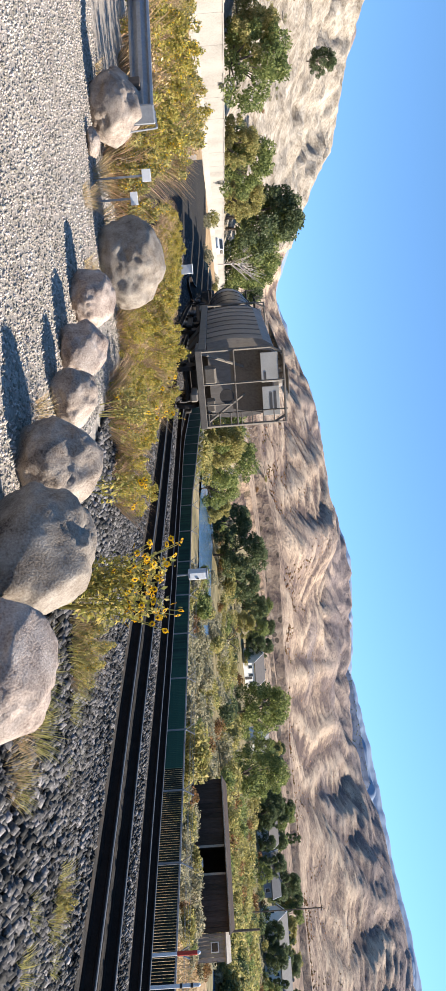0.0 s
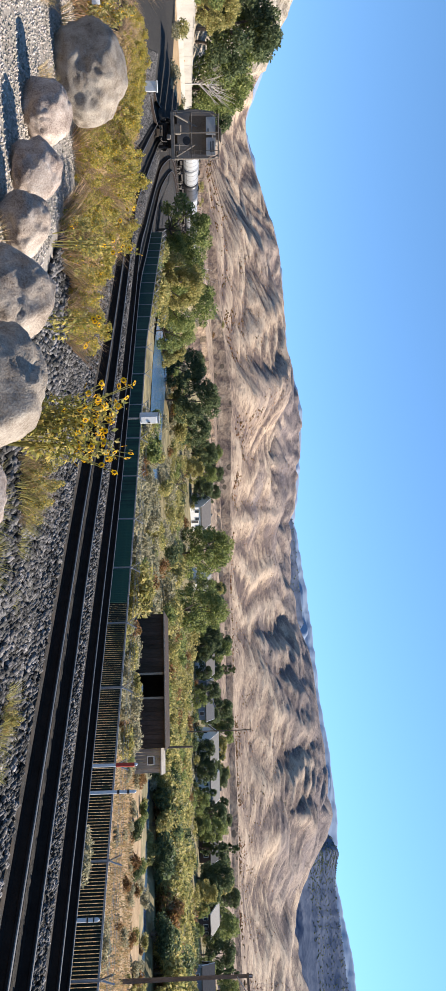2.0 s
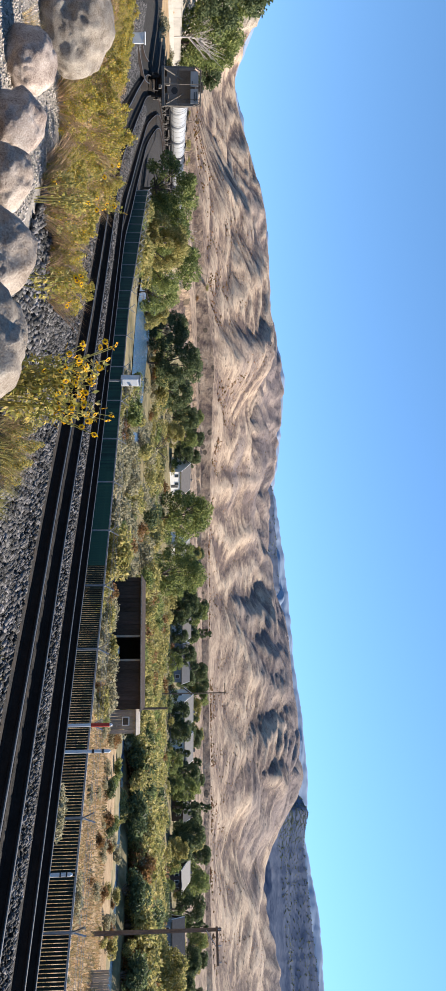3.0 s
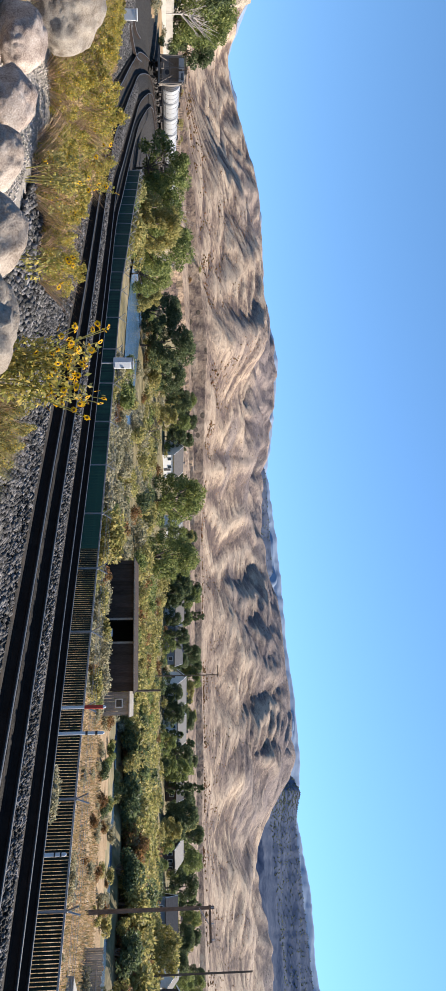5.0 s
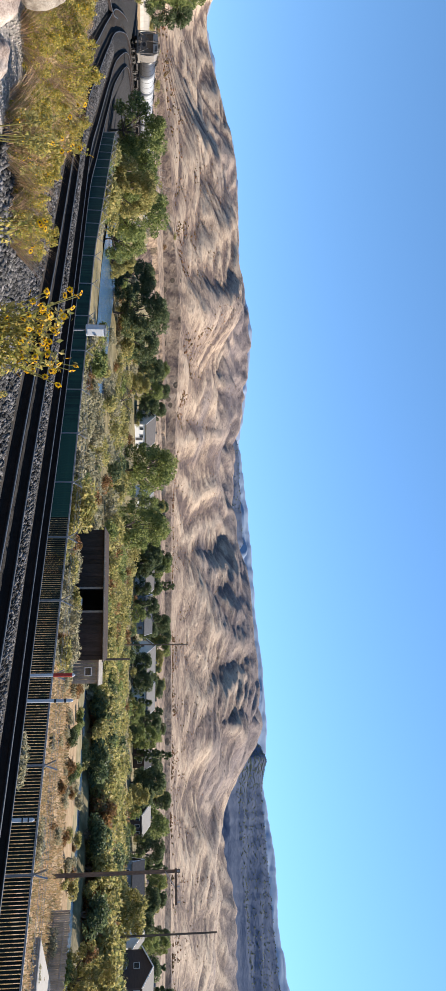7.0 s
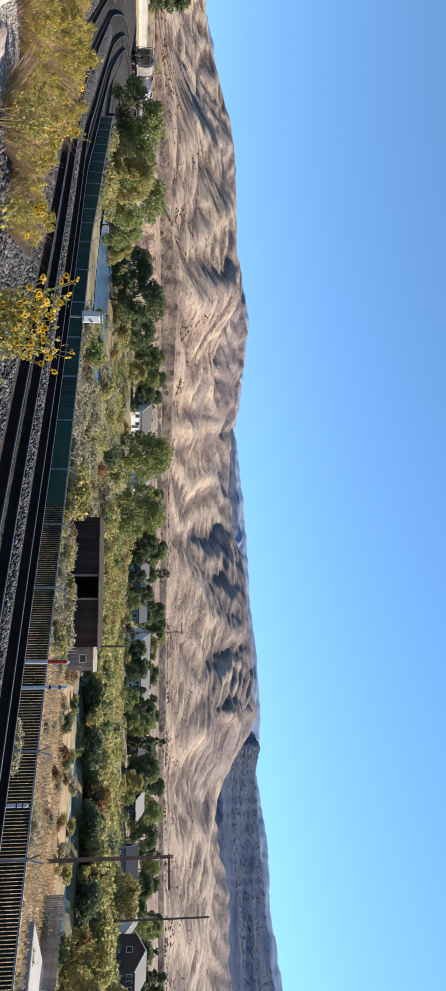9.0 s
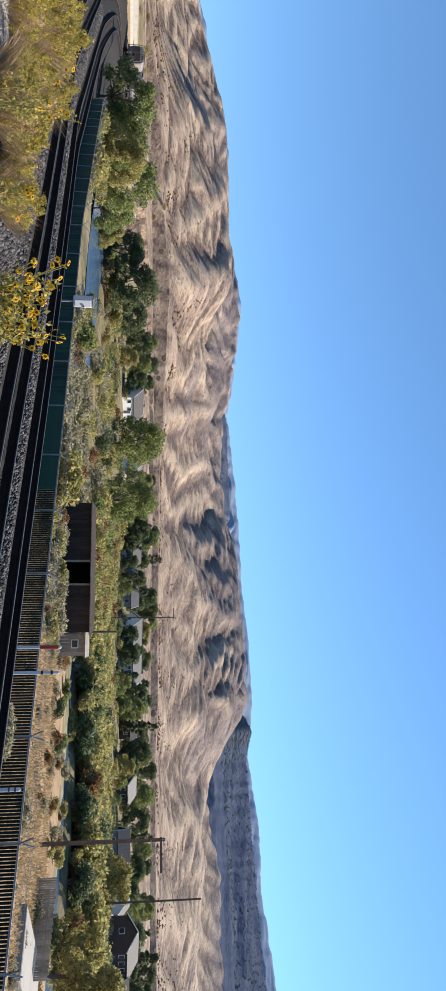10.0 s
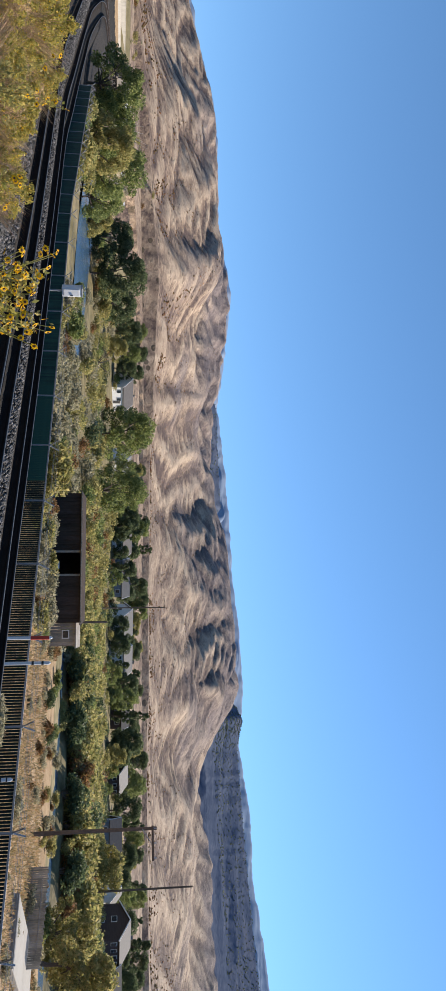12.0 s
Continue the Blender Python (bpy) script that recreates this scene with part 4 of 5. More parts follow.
cottonwood = make_tree("cottonwood", "bright green leafy tree on the river bank", 9.0, 9.0, 2.2, LEAF_GREEN, 3, 8500, 0.20, 12, droop=0.6)
dark_tree = make_tree("shade_tree", "dark green dense tree in the valley", 9.0, 8.0, 1.8, LEAF_DARK, 5, 8500, 0.20, 12)
willow = make_tree("willow", "olive-green willow on the river bank", 7.0, 7.5, 1.2, LEAF_OLIVE, 8, 8500, 0.18, 12, droop=1.0)
conifer = make_tree("fir", "tall dark conifer among the houses", 10.0, 4.6, 1.5, LEAF_DARK, 13, 4200, 0.24, 12)
for src, spots in ((cottonwood, [(-18.9, 105, 0.75, 0), (-21.3, 108, 0.8, 200),  (1.8, 185, 1.48, 40), (6.0, 128, 0.85, 100, 1.3), (-16.4, 112, 0.95, 150), (21, 235, 0.9, 50), (-36.8, 135, 1.1, 60), (-42.8, 105, 1.05, 10), (-32.6, 190, 1.75, 60),
                                 (-30.0, 205, 1.75, 90), (26.6, 250, 1.1, 130), (4.4, 232, 0.8, 20), (-14.4, 118, 0.7, 220)]),
                   (dark_tree, [(-11.9, 150, 1.0, 0), (-9.4, 150, 1.2, 70), (-7.2, 165, 1.0, 140), (8.0, 235, 1.0, 30), (11.8, 240, 0.9, 80), (20.0, 240, 0.95, 160), (13.5, 250, 0.8, 60), (23.8, 230, 1.15, 300), (-5.5, 230, 1.0, 20),
                                (-33.4, 186, 2.0, 0), (-28.6, 215, 1.5, 260), (17.0, 245, 0.8, 10), (31.0, 240, 0.9, 0), (28.2, 236, 1.05, 200), (-2.9, 236, 0.8, 300), (35.0, 225, 1.0, 40), (38.3, 220, 1.0, 0), (-42.5, 330, 1.3, 0), (10.3, 255, 0.9, 0), (15.6, 232, 0.7, 0)]),
                   (willow, [(-17.6, 100, 0.95, 0), (35.4, 63, 0.62, 200), (-19.9, 112, 0.75, 90), (-13.0, 135, 0.75, 200), (-4.3, 205, 0.9, 30), (32.0, 95, 0.9, 60), (-38.0, 130, 1.0, 10), (-44.4, 106, 1.0, 110), (-34.8, 165, 1.3, 0), (24.8, 215, 0.9, 0)]),
                   (conifer, [(9.0, 238, 1.0, 0), (12.7, 246, 0.85, 50), (19.2, 250, 0.9, 90), (22.0, 238, 0.9, 0), (-6.2, 215, 0.75, 0), (29.0, 244, 0.9, 0), (7.4, 244, 0.8, 70)])):
    for i, sp in enumerate(spots):
        set_tree(src, *sp[:2], sp[2], sp[3], sp[4] if len(sp) > 4 else 1.0, first=(i == 0))
rng_t = random.Random(15)
for _ in range(24):
    src = rng_t.choice((dark_tree, dark_tree, conifer, cottonwood, willow))
    set_tree(src, rng_t.uniform(-6, 41), rng_t.uniform(250, 285), rng_t.uniform(0.6, 0.95), rng_t.uniform(0, 360))
for _ in range(14):
    src = rng_t.choice((dark_tree, willow, cottonwood))
    set_tree(src, rng_t.uniform(7, 41), rng_t.uniform(205, 222), rng_t.uniform(0.35, 0.6), rng_t.uniform(0, 360))
for _ in range(46):
    src = rng_t.choice((dark_tree, dark_tree, conifer, cottonwood, willow))
    set_tree(src, rng_t.uniform(-7, 41), rng_t.uniform(292, 345), rng_t.uniform(0.7, 1.15), rng_t.uniform(0, 360))
bare = make_bare_tree("bare_tree", "pale leafless tree behind the willows", 10.0, 4, DEADWOOD)
set_tree(bare, -19.0, 128, 1.05, first=True)
set_tree(bare, -16.2, 135, 0.9, 70)
set_tree(bare, -30.3, 192, 1.4, 100)
snag = make_bare_tree("dead_snag", "dark dead forked snag in the brush", 5.5, 9, BARK, 6)
set_tree(snag, -3.3, 120, 1.0, first=True)
for _ in range(30):
    src = rng_t.choice((dark_tree, dark_tree, dark_tree, conifer, cottonwood))
    set_tree(src, rng_t.uniform(6, 41), rng_t.uniform(222, 264), rng_t.uniform(0.45, 0.8), rng_t.uniform(0, 360))

leaner = make_tree("leaning_tree", "leafy tree with a thick leaning pale trunk by the boat ramp", 5.2, 5.0, 2.4, LEAF_OLIVE, 61, 6000, 0.13, 9, lean=0.45)
set_tree(leaner, 36.6, 55, 1.0, 20, first=True)


def make_shrub(name, label, mat, seed, radius, tall, leaves, leaf, group="valley brush"):
    rng = random.Random(seed)
    lobes = []
    for i in range(7):
        a = rng.uniform(0, 6.28)
        k = radius * rng.uniform(0.1, 0.7)
        s = radius * rng.uniform(0.35, 0.55)
        lobes.append(((k * math.cos(a), k * math.sin(a), tall * rng.uniform(0.3, 0.7)), (s, s, tall * rng.uniform(0.25, 0.4))))
    bush = thing(name, Matrix(), label, "shrub", group)
    part("foliage", leaf_cloud(lobes, leaves, leaf, seed), mat, bush)
    part("stem", limb_mesh([((0, 0, -0.3), Vector(l[0]), 0.02 * radius + 0.015, 0.008) for l in lobes]), BARK, bush)
    return bush


SHRUBS = [make_shrub("shrub", "olive willow shrub in the valley brush", LEAF_OLIVE, 21, 1.5, 2.0, 1300, 0.15), make_shrub("shrub", "olive willow shrub in the valley brush", LEAF_OLIVE, 22, 1.7, 2.4, 1300, 0.16),
          make_shrub("shrub", "grey sagebrush shrub in the valley brush", LEAF_SAGE, 23, 1.3, 1.4, 1100, 0.13), make_shrub("shrub", "grey sagebrush shrub in the valley brush", LEAF_SAGE, 24, 1.6, 1.7, 1100, 0.14),
          make_shrub("shrub", "rust-brown dry shrub in the valley brush", LEAF_RUST, 25, 1.5, 1.9, 1100, 0.14), make_shrub("shrub", "fresh green shrub in the valley brush", LEAF_GREEN, 26, 1.6, 2.1, 1300, 0.16),
          make_shrub("shrub", "dark green shrub in the valley brush", LEAF_DARK, 27, 1.7, 2.3, 1300, 0.16)]


def strew_shrubs():
    """The nearer shrubs one by one; the rest, past counting, as one mass per kind of leaf."""
    rng = random.Random(77)
    used = set()
    spots = []
    # (az range, distance range, count, weights by kind, size)
    for a0, a1, r0, r1, n, wts, sc in ((14, 40, 38, 52, 24, (0, 0, 4, 3, 4, 1, 0), 0.35), (-8, 6.3, 46, 100, 95, (2, 2, 7, 7, 1, 1, 0), 0.85), (6, 17, 66, 100, 40, (5, 5, 1, 1, 1, 3, 0), 1.0), (16.5, 40, 78, 96, 64, (4, 5, 2, 2, 3, 1, 2), 1.15), (16, 40, 54, 66, 60, (3, 3, 4, 4, 5, 3, 1), 0.36), (15, 40, 83, 97, 120, (6, 6, 2, 2, 3, 2, 5), 1.25),
                                       (-20, -15, 72, 112, 26, (4, 3, 3, 2, 1, 3, 0), 0.9), (5, 16.5, 42, 53, 26, (1, 1, 4, 4, 2, 0, 0), 0.55), (-23, -18, 46, 90, 14, (3, 3, 4, 3, 0, 2, 0), 0.45),
                                       (-8, 7, 100, 205, 190, (3, 3, 6, 6, 1, 1, 1), 1.1), (6, 18, 100, 205, 150, (5, 5, 2, 1, 2, 3, 1), 1.2), (17, 42, 96, 205, 290, (5, 5, 2, 2, 2, 2, 2), 1.3), (-15, -6, 150, 215, 50, (3, 3, 2, 2, 1, 2, 2), 1.3),
                                       (-48, -28, 90, 240, 110, (2, 2, 5, 4, 2, 1, 1), 0.65), (-8, 42, 205, 320, 130, (2, 2, 1, 1, 1, 2, 5), 1.3), (-30, -8, 210, 430, 80, (2, 2, 4, 4, 2, 1, 1), 1.0)):
        for _ in range(n):
            az, r = rng.uniform(a0, a1), rng.uniform(r0, r1)
            spots.append((az, r, rng.choices(range(7), wts)[0], sc * rng.uniform(0.6, 1.35), rng.uniform(0, 360)))
    spots.sort(key=lambda q: q[1])
    xy = np.array([polar(a, r)[:2] for a, r, *_ in spots])
    z, s, w, v, _, _ = height(xy[:, 0], xy[:, 1])
    placed = 0
    mass = {}
    for (az, r, k, sc, turn), (x, y), zz, ss, ww, vv in zip(spots, xy, z, s, w, v):
        if abs(vv) < (9.0 if az < 12 else 5.0) or -3 < ss < 9 or -1 < ww < 13:
            continue
        m = Matrix.Translation((x, y, zz - 0.1)) @ Matrix.Rotation(radians(turn), 4, "Z") @ Matrix.Diagonal((sc, sc, sc * 0.9, 1))
        if k not in used:
            SHRUBS[k].matrix_world = m
            used.add(k)
        elif placed < 295:
            copy_thing(SHRUBS[k], pose(0, 0, 0)).matrix_basis = m
        else:
            me = SHRUBS[k].children[0].data
            co = np.empty(len(me.vertices) * 3, np.float32)
            me.vertices.foreach_get("co", co)
            co = co.reshape(-1, 4, 3)[::2].reshape(-1, 3)
            M = np.array(m)
            mass.setdefault(k, []).append(co @ M[:3, :3].T + M[:3, 3])
        placed += 1
    for k, items in mass.items():
        v = np.concatenate(items)
        tagged(part("far_brush", (v, np.arange(len(v)).reshape(-1, 4)), SHRUBS[k].children[0].data.materials[0]), SHRUBS[k]["label"] + " further off", "brush", kind="stuff")


strew_shrubs()
for az, r, k, sc in ((21.6, 17.3, 2, 0.34), (22.6, 17.0, 3, 0.26), (6.5, 22.5, 2, 0.3), (9.0, 50, 3, 0.7), (12.6, 49, 3, 0.75), (14.8, 50, 2, 0.9), (7.6, 51, 4, 0.6)):
    p = polar(az, r)
    copy_thing(SHRUBS[k], pose(0, 0, 0)).matrix_basis = Matrix.Translation((p.x, p.y, ground_z(p.x, p.y) - 0.05)) @ Matrix.Diagonal((sc, sc, sc, 1))


def bank_grass():
    rng = np.random.RandomState(52)
    n = 60000
    az, r = np.radians(rng.uniform(-6, 41, n)), rng.uniform(18, 56, n)
    x, y = r * np.sin(az), r * np.cos(az)
    z, s, w, v, *_ = height(x, y)
    ok = (s > 8.5) & (np.abs(v) > 8) & (fbm(x / 3, y / 3, 88, 3) + 0.25 * rng.rand(n) > 0.02)
    p = np.stack([x, y, z - 0.03], 1)[ok]
    n = len(p)
    tall = rng.uniform(0.08, 0.30, (n, 1))
    lean = rng.normal(0, 0.35, (n, 3)) * tall
    lean[:, 2] = tall[:, 0]
    side = rng.normal(0, 1, (n, 3)) * (0.009, 0.009, 0)
    quad = np.stack([p - side, p + side, p + lean + side * 2.2, p + lean - side * 2.2], 1).reshape(-1, 3)
    tagged(part("dry_grass", (quad, np.arange(4 * n).reshape(-1, 4)), STRAW), "dry straw grass on the bank behind the fence", "grass", kind="stuff")


bank_grass()


# ---- brush and weeds beside the boulders ----
def blades(rng, base, n, length, width, spread, curl=0.3):
    """Thin bent stems rising from about one foot: (verts, faces) lists."""
    v, f = [], []
    for _ in range(n):
        a = rng.uniform(0, 6.283)
        k = spread * rng.random() ** 0.5
        p = Vector((base[0] + 0.35 * k * math.cos(a), base[1] + 0.35 * k * math.sin(a), base[2]))
        l = length * rng.uniform(0.55, 1.1)
        d = Vector((math.cos(a) * k, math.sin(a) * k, 1.0)).normalized()
        side = d.cross(Vector((rng.uniform(-1, 1), rng.uniform(-1, 1), 0.2))).normalized() * width
        q = p + d * l * 0.6
        e = q + (d + Vector((math.cos(a), math.sin(a), -0.4)) * curl).normalized() * l * 0.4
        i = len(v)
        v += [p - side, p + side, q + side * 0.7, q - side * 0.7, e]
        f += [(i, i + 1, i + 2, i + 3), (i + 3, i + 2, i + 4)]
    return v, f


def make_brush(seed, radius, tall, mat, label):
    rng = random.Random(seed)
    bush = thing("rabbitbrush", Matrix(), label, "shrub", "brush by the boulders")
    lobes = []
    for i in range(52):
        a, k = rng.uniform(0, 6.28), radius * rng.uniform(0.0, 1.05)
        s = radius * rng.uniform(0.07, 0.17)
        lobes.append(((k * math.cos(a), k * math.sin(a), tall * rng.uniform(0.12, 1.0) * (1 - 0.3 * k / radius)), (s, s, tall * rng.uniform(0.06, 0.16))))
    part("foliage", leaf_cloud(lobes, 3000, 0.025, seed, -0.6), mat, bush)
    tagged(part("brushwood", blades(rng, (0, 0, -0.05), 380, tall * 1.12, 0.0034, 0.95), DRY_STEM, bush), kind="stuff")
    part("blossom", leaf_cloud(lobes, 420, 0.017, seed + 1), PETAL, bush)
    return bush


def make_tuft(seed, tall, mat, label, n=160, spread=0.6, width=0.004):
    rng = random.Random(seed)
    t = thing("grass_tuft", Matrix(), label, "grass", "weeds by the line")
    tagged(part("turf", blades(rng, (0, 0, -0.03), n, tall, width, spread), mat, t), kind="stuff")
    return t


BRUSH = [make_brush(31, 0.55, 0.85, LEAF_YELLOW, "yellow-blooming rabbitbrush beside the boulders"), make_brush(32, 0.6, 0.95, LEAF_YELLOW, "yellow-blooming rabbitbrush beside the boulders"),
         make_brush(33, 0.5, 0.75, LEAF_OLIVE, "olive-green brush beside the boulders"), make_brush(34, 0.55, 0.7, STRAW, "dry straw-coloured brush beside the boulders")]
TUFTS = [make_tuft(41, 0.5, STRAW, "dry straw grass tuft on the gravel edge"), make_tuft(42, 0.4, LEAF_OLIVE, "green weed tuft in the ballast"), make_tuft(43, 0.6, STRAW, "dry straw grass tuft on the gravel edge", 220, 0.8)]


def strew_brush():
    rng = random.Random(5)
    used = set()

    def put(src, x, y, sc, sz=1.0):
        m = Matrix.Translation((x, y, ground_z(x, y) - 0.03)) @ Matrix.Rotation(rng.uniform(0, 6.28), 4, "Z") @ Matrix.Diagonal((sc, sc, sc * sz, 1))
        if src.name in used:
            copy_thing(src, pose(0, 0, 0)).matrix_basis = m
        else:
            src.matrix_world = m
            used.add(src.name)

    # a belt along the slope between boulders and ballast
    q0 = int(np.argmin(np.hypot(*(TRACK_A - np.array([2.0, 12.7])).T)))
    for q in np.arange(1.5, 21, 0.55):
        for row in range(3):
            s = -6.3 + row * 0.85 + rng.uniform(-0.3, 0.3) + 0.3 * (q > 16)
            if row == 2 and rng.random() < 0.35:
                continue
            x, y, _ = spline_at(offset(TRACK_A, s), np.array([q0 + q]))[0]
            put(BRUSH[rng.choices(range(4), (5, 5, 2, 1.6))[0]], x, y, rng.uniform(0.65, 1.0) * (0.8 if q < 6 else 1.0), rng.uniform(0.75, 1.05) * (0.72 if q > 13 else 1.0))
    for q in np.arange(3.5, 17.5, 0.6):
        x, y, _ = spline_at(offset(TRACK_A, -6.95 + rng.uniform(-0.15, 0.15)), np.array([q0 + q]))[0]
        put(BRUSH[rng.choices(range(4), (4, 4, 2, 3))[0]], x, y, rng.uniform(0.5, 0.7), rng.uniform(0.7, 1.0))
    for x, y, k, sc in ((0.15, 5.5, 0, 0.6), (0.45, 5.35, 2, 0.5), (-0.2, 5.9, 1, 0.9), (0.55, 5.6, 1, 0.6), (0.2, 6.1, 1, 0.8), (1.95, 6.3, 1, 0.6), (1.6, 6.6, 1, 0.45), (2.2, 6.1, 1, 0.5), (-0.3, 5.5, 0, 0.7), (-6.8, 9.2, 0, 0.7),
                        (-7.3, 9.8, 2, 0.6), (-6.6, 9.9, 0, 0.7), (-7.6, 10.4, 2, 0.6), (-4.9, 8.3, 0, 0.5), (-5.1, 8.8, 2, 0.4), (-6.3, 8.9, 0, 0.5), (-6.0, 8.4, 2, 0.35), (-2.3, 6.1, 0, 0.5), (-8.9, 9.6, 0, 0.5)):
        put(TUFTS[k], x, y, sc)
    # weeds on the ballast slope
    for az, r, k, sc in ((-4.2, 8.1, 1, 0.8), (-2.8, 7.9, 1, 0.9), (-1.2, 8.3, 1, 0.7), (-3.3, 7.4, 1, 0.8), (0.6, 7.7, 1, 0.6), (-5.5, 7.5, 2, 0.6), (12.4, 8.5, 1, 0.8), (14.2, 8.2, 1, 0.7), (16.5, 8.8, 1, 0.5), (5.0, 8.0, 1, 0.4)):
        p = polar(az, r)
        put(TUFTS[k], p.x, p.y, sc)
    for az, r, sc in ((-4.8, 7.7, 0.5), (-2.2, 7.6, 0.45), (-3.5, 8.3, 0.5), (13.2, 8.4, 0.35)):
        p = polar(az, r)
        put(BRUSH[2], p.x, p.y, sc)
    for _ in range(34):
        p = polar(rng.uniform(-48, -37.6), rng.uniform(22, 44))
        put(BRUSH[rng.choices(range(4), (2, 2, 6, 3))[0]], p.x, p.y, rng.uniform(1.3, 2.0))
    for az, r, k, sc in ((-37, 13, 2, 1.2), (-38.5, 14, 1, 1.3), (-40, 15.5, 0, 1.3), (-42, 17, 3, 1.4), (-44, 18.5, 1, 1.4), (-45.5, 21, 0, 1.5), (-39, 17, 2, 1.5), (-41, 19, 0, 1.5), (-43.5, 23, 1, 1.7), (-47, 25, 2, 1.8), (-34.3, 13.5, 2, 1.1)):
        p = polar(az, r)
        put(BRUSH[k], p.x, p.y, sc)


strew_brush()


def make_sunflower(x, y, stems, tall, seed):
    rng = random.Random(seed)
    plant = thing("sunflower", Matrix.Translation((x, y, ground_z(x, y))), "wild sunflower with many small yellow heads", "flower", "wild sunflowers")
    for i in range(stems):
        a = rng.uniform(0, 6.28)
        lean = rng.uniform(0.03, 0.24)
        h = tall * rng.uniform(0.6, 1.05)
        p0 = Vector((0.08 * math.cos(a), 0.08 * math.sin(a), -0.05))
        p1 = p0 + Vector((math.cos(a) * lean * 0.5, math.sin(a) * lean * 0.5, 0.55)) * h
        p2 = p1 + Vector((math.cos(a) * lean, math.sin(a) * lean, 0.42)) * h
        stem = part("stem", limb_mesh([(p0, p1, 0.008, 0.006), (p1, p2, 0.006, 0.003)]), LEAF_OLIVE, plant)
        lv = leaf_cloud([((p1.lerp(p2, 0.2)), (0.10, 0.10, 0.34 * h))], 52, 0.026, seed * 50 + i, 0.4)
        tagged(part("foliage", lv, LEAF_YELLOW if i % 3 else LEAF_OLIVE, stem), kind="stuff")
        for k in range(rng.choice((2, 2, 3))):
            c = p2 if k == 0 else p1.lerp(p2, rng.uniform(0.5, 0.9)) + Vector((rng.uniform(-0.09, 0.09), rng.uniform(-0.09, 0.05), 0.03))
            face = Vector((rng.uniform(-0.6, 1.0), rng.uniform(-1.0, 0.2), rng.uniform(0.1, 0.7))).normalized()
            e1 = face.orthogonal().normalized()
            e2 = face.cross(e1)
            v, f = [], []
            for j in range(11):
                t = 2 * math.pi * j / 11
                d, n2 = e1 * math.cos(t) + e2 * math.sin(t), e2 * math.cos(t) - e1 * math.sin(t)
                R = rng.uniform(0.025, 0.035)
                i0 = len(v)
                v += [c + d * 0.008, c + d * R * 0.6 + n2 * 0.0085 + face * 0.004, c + d * R, c + d * R * 0.6 - n2 * 0.0085 + face * 0.004]
                f.append((i0, i0 + 1, i0 + 2, i0 + 3))
            head = part("flower_head", (v, f), PETAL, plant)
            part("seed_head", rods((c - face * 0.004, c + face * 0.008, 0.0125, 0.009, 10)), SEEDHEAD, head)
    return plant


p = polar(-7.3, 6.4)
make_sunflower(p.x, p.y, 30, 1.2, 3)
p = polar(-20.6, 9.6)
make_sunflower(p.x, p.y, 4, 1.1, 5)
p = polar(-15.4, 8.2)
make_sunflower(p.x, p.y, 3, 0.95, 6)


# ---- houses across the river ----
ROOF_DARK = material("dark_shingles", [(0.035, 0.032, 0.032), (0.075, 0.068, 0.065)], 0.9, scale=1.5, fine=14, bump=0.4, random=0.3)
ROOF_GREY = material("grey_shingles", [(0.12, 0.115, 0.11), (0.2, 0.19, 0.18)], 0.9, scale=1.5, fine=14, bump=0.4, random=0.2)
SIDING_WHITE = material("white_siding", [(0.62, 0.61, 0.58), (0.76, 0.75, 0.72)], 0.7, scale=0.8, fine=9, bump=0.2, stretch=(1, 1, 6))
SIDING_BROWN = material("brown_siding", [(0.05, 0.032, 0.026), (0.09, 0.06, 0.048)], 0.8, scale=0.8, fine=9, bump=0.2, stretch=(1, 1, 6))
SIDING_BLUE = material("blue_grey_siding", [(0.13, 0.16, 0.19), (0.2, 0.24, 0.28)], 0.8, scale=0.8, fine=9, bump=0.2, stretch=(1, 1, 6))
SIDING_TAN = material("tan_siding", [(0.36, 0.30, 0.22), (0.48, 0.41, 0.32)], 0.8, scale=0.8, fine=9, bump=0.2, stretch=(1, 1, 6))
PANE = material("window_glass", [(0.02, 0.025, 0.03), (0.04, 0.05, 0.06)], 0.08, scale=0.5, fine=3, bump=0)
OLDWOOD = material("weathered_boards", [(0.16, 0.13, 0.10), (0.30, 0.26, 0.21), (0.42, 0.37, 0.31)], 0.9, scale=1.5, fine=18, bump=0.5, stretch=(1, 1, 0.2), random=0.2)
BLACKWOOD = material("dark_stained_boards", [(0.034, 0.026, 0.022), (0.078, 0.062, 0.052)], 1.0, spec=0.05, scale=1.5, fine=18, bump=0.5, stretch=(1, 1, 0.2), random=0.2)


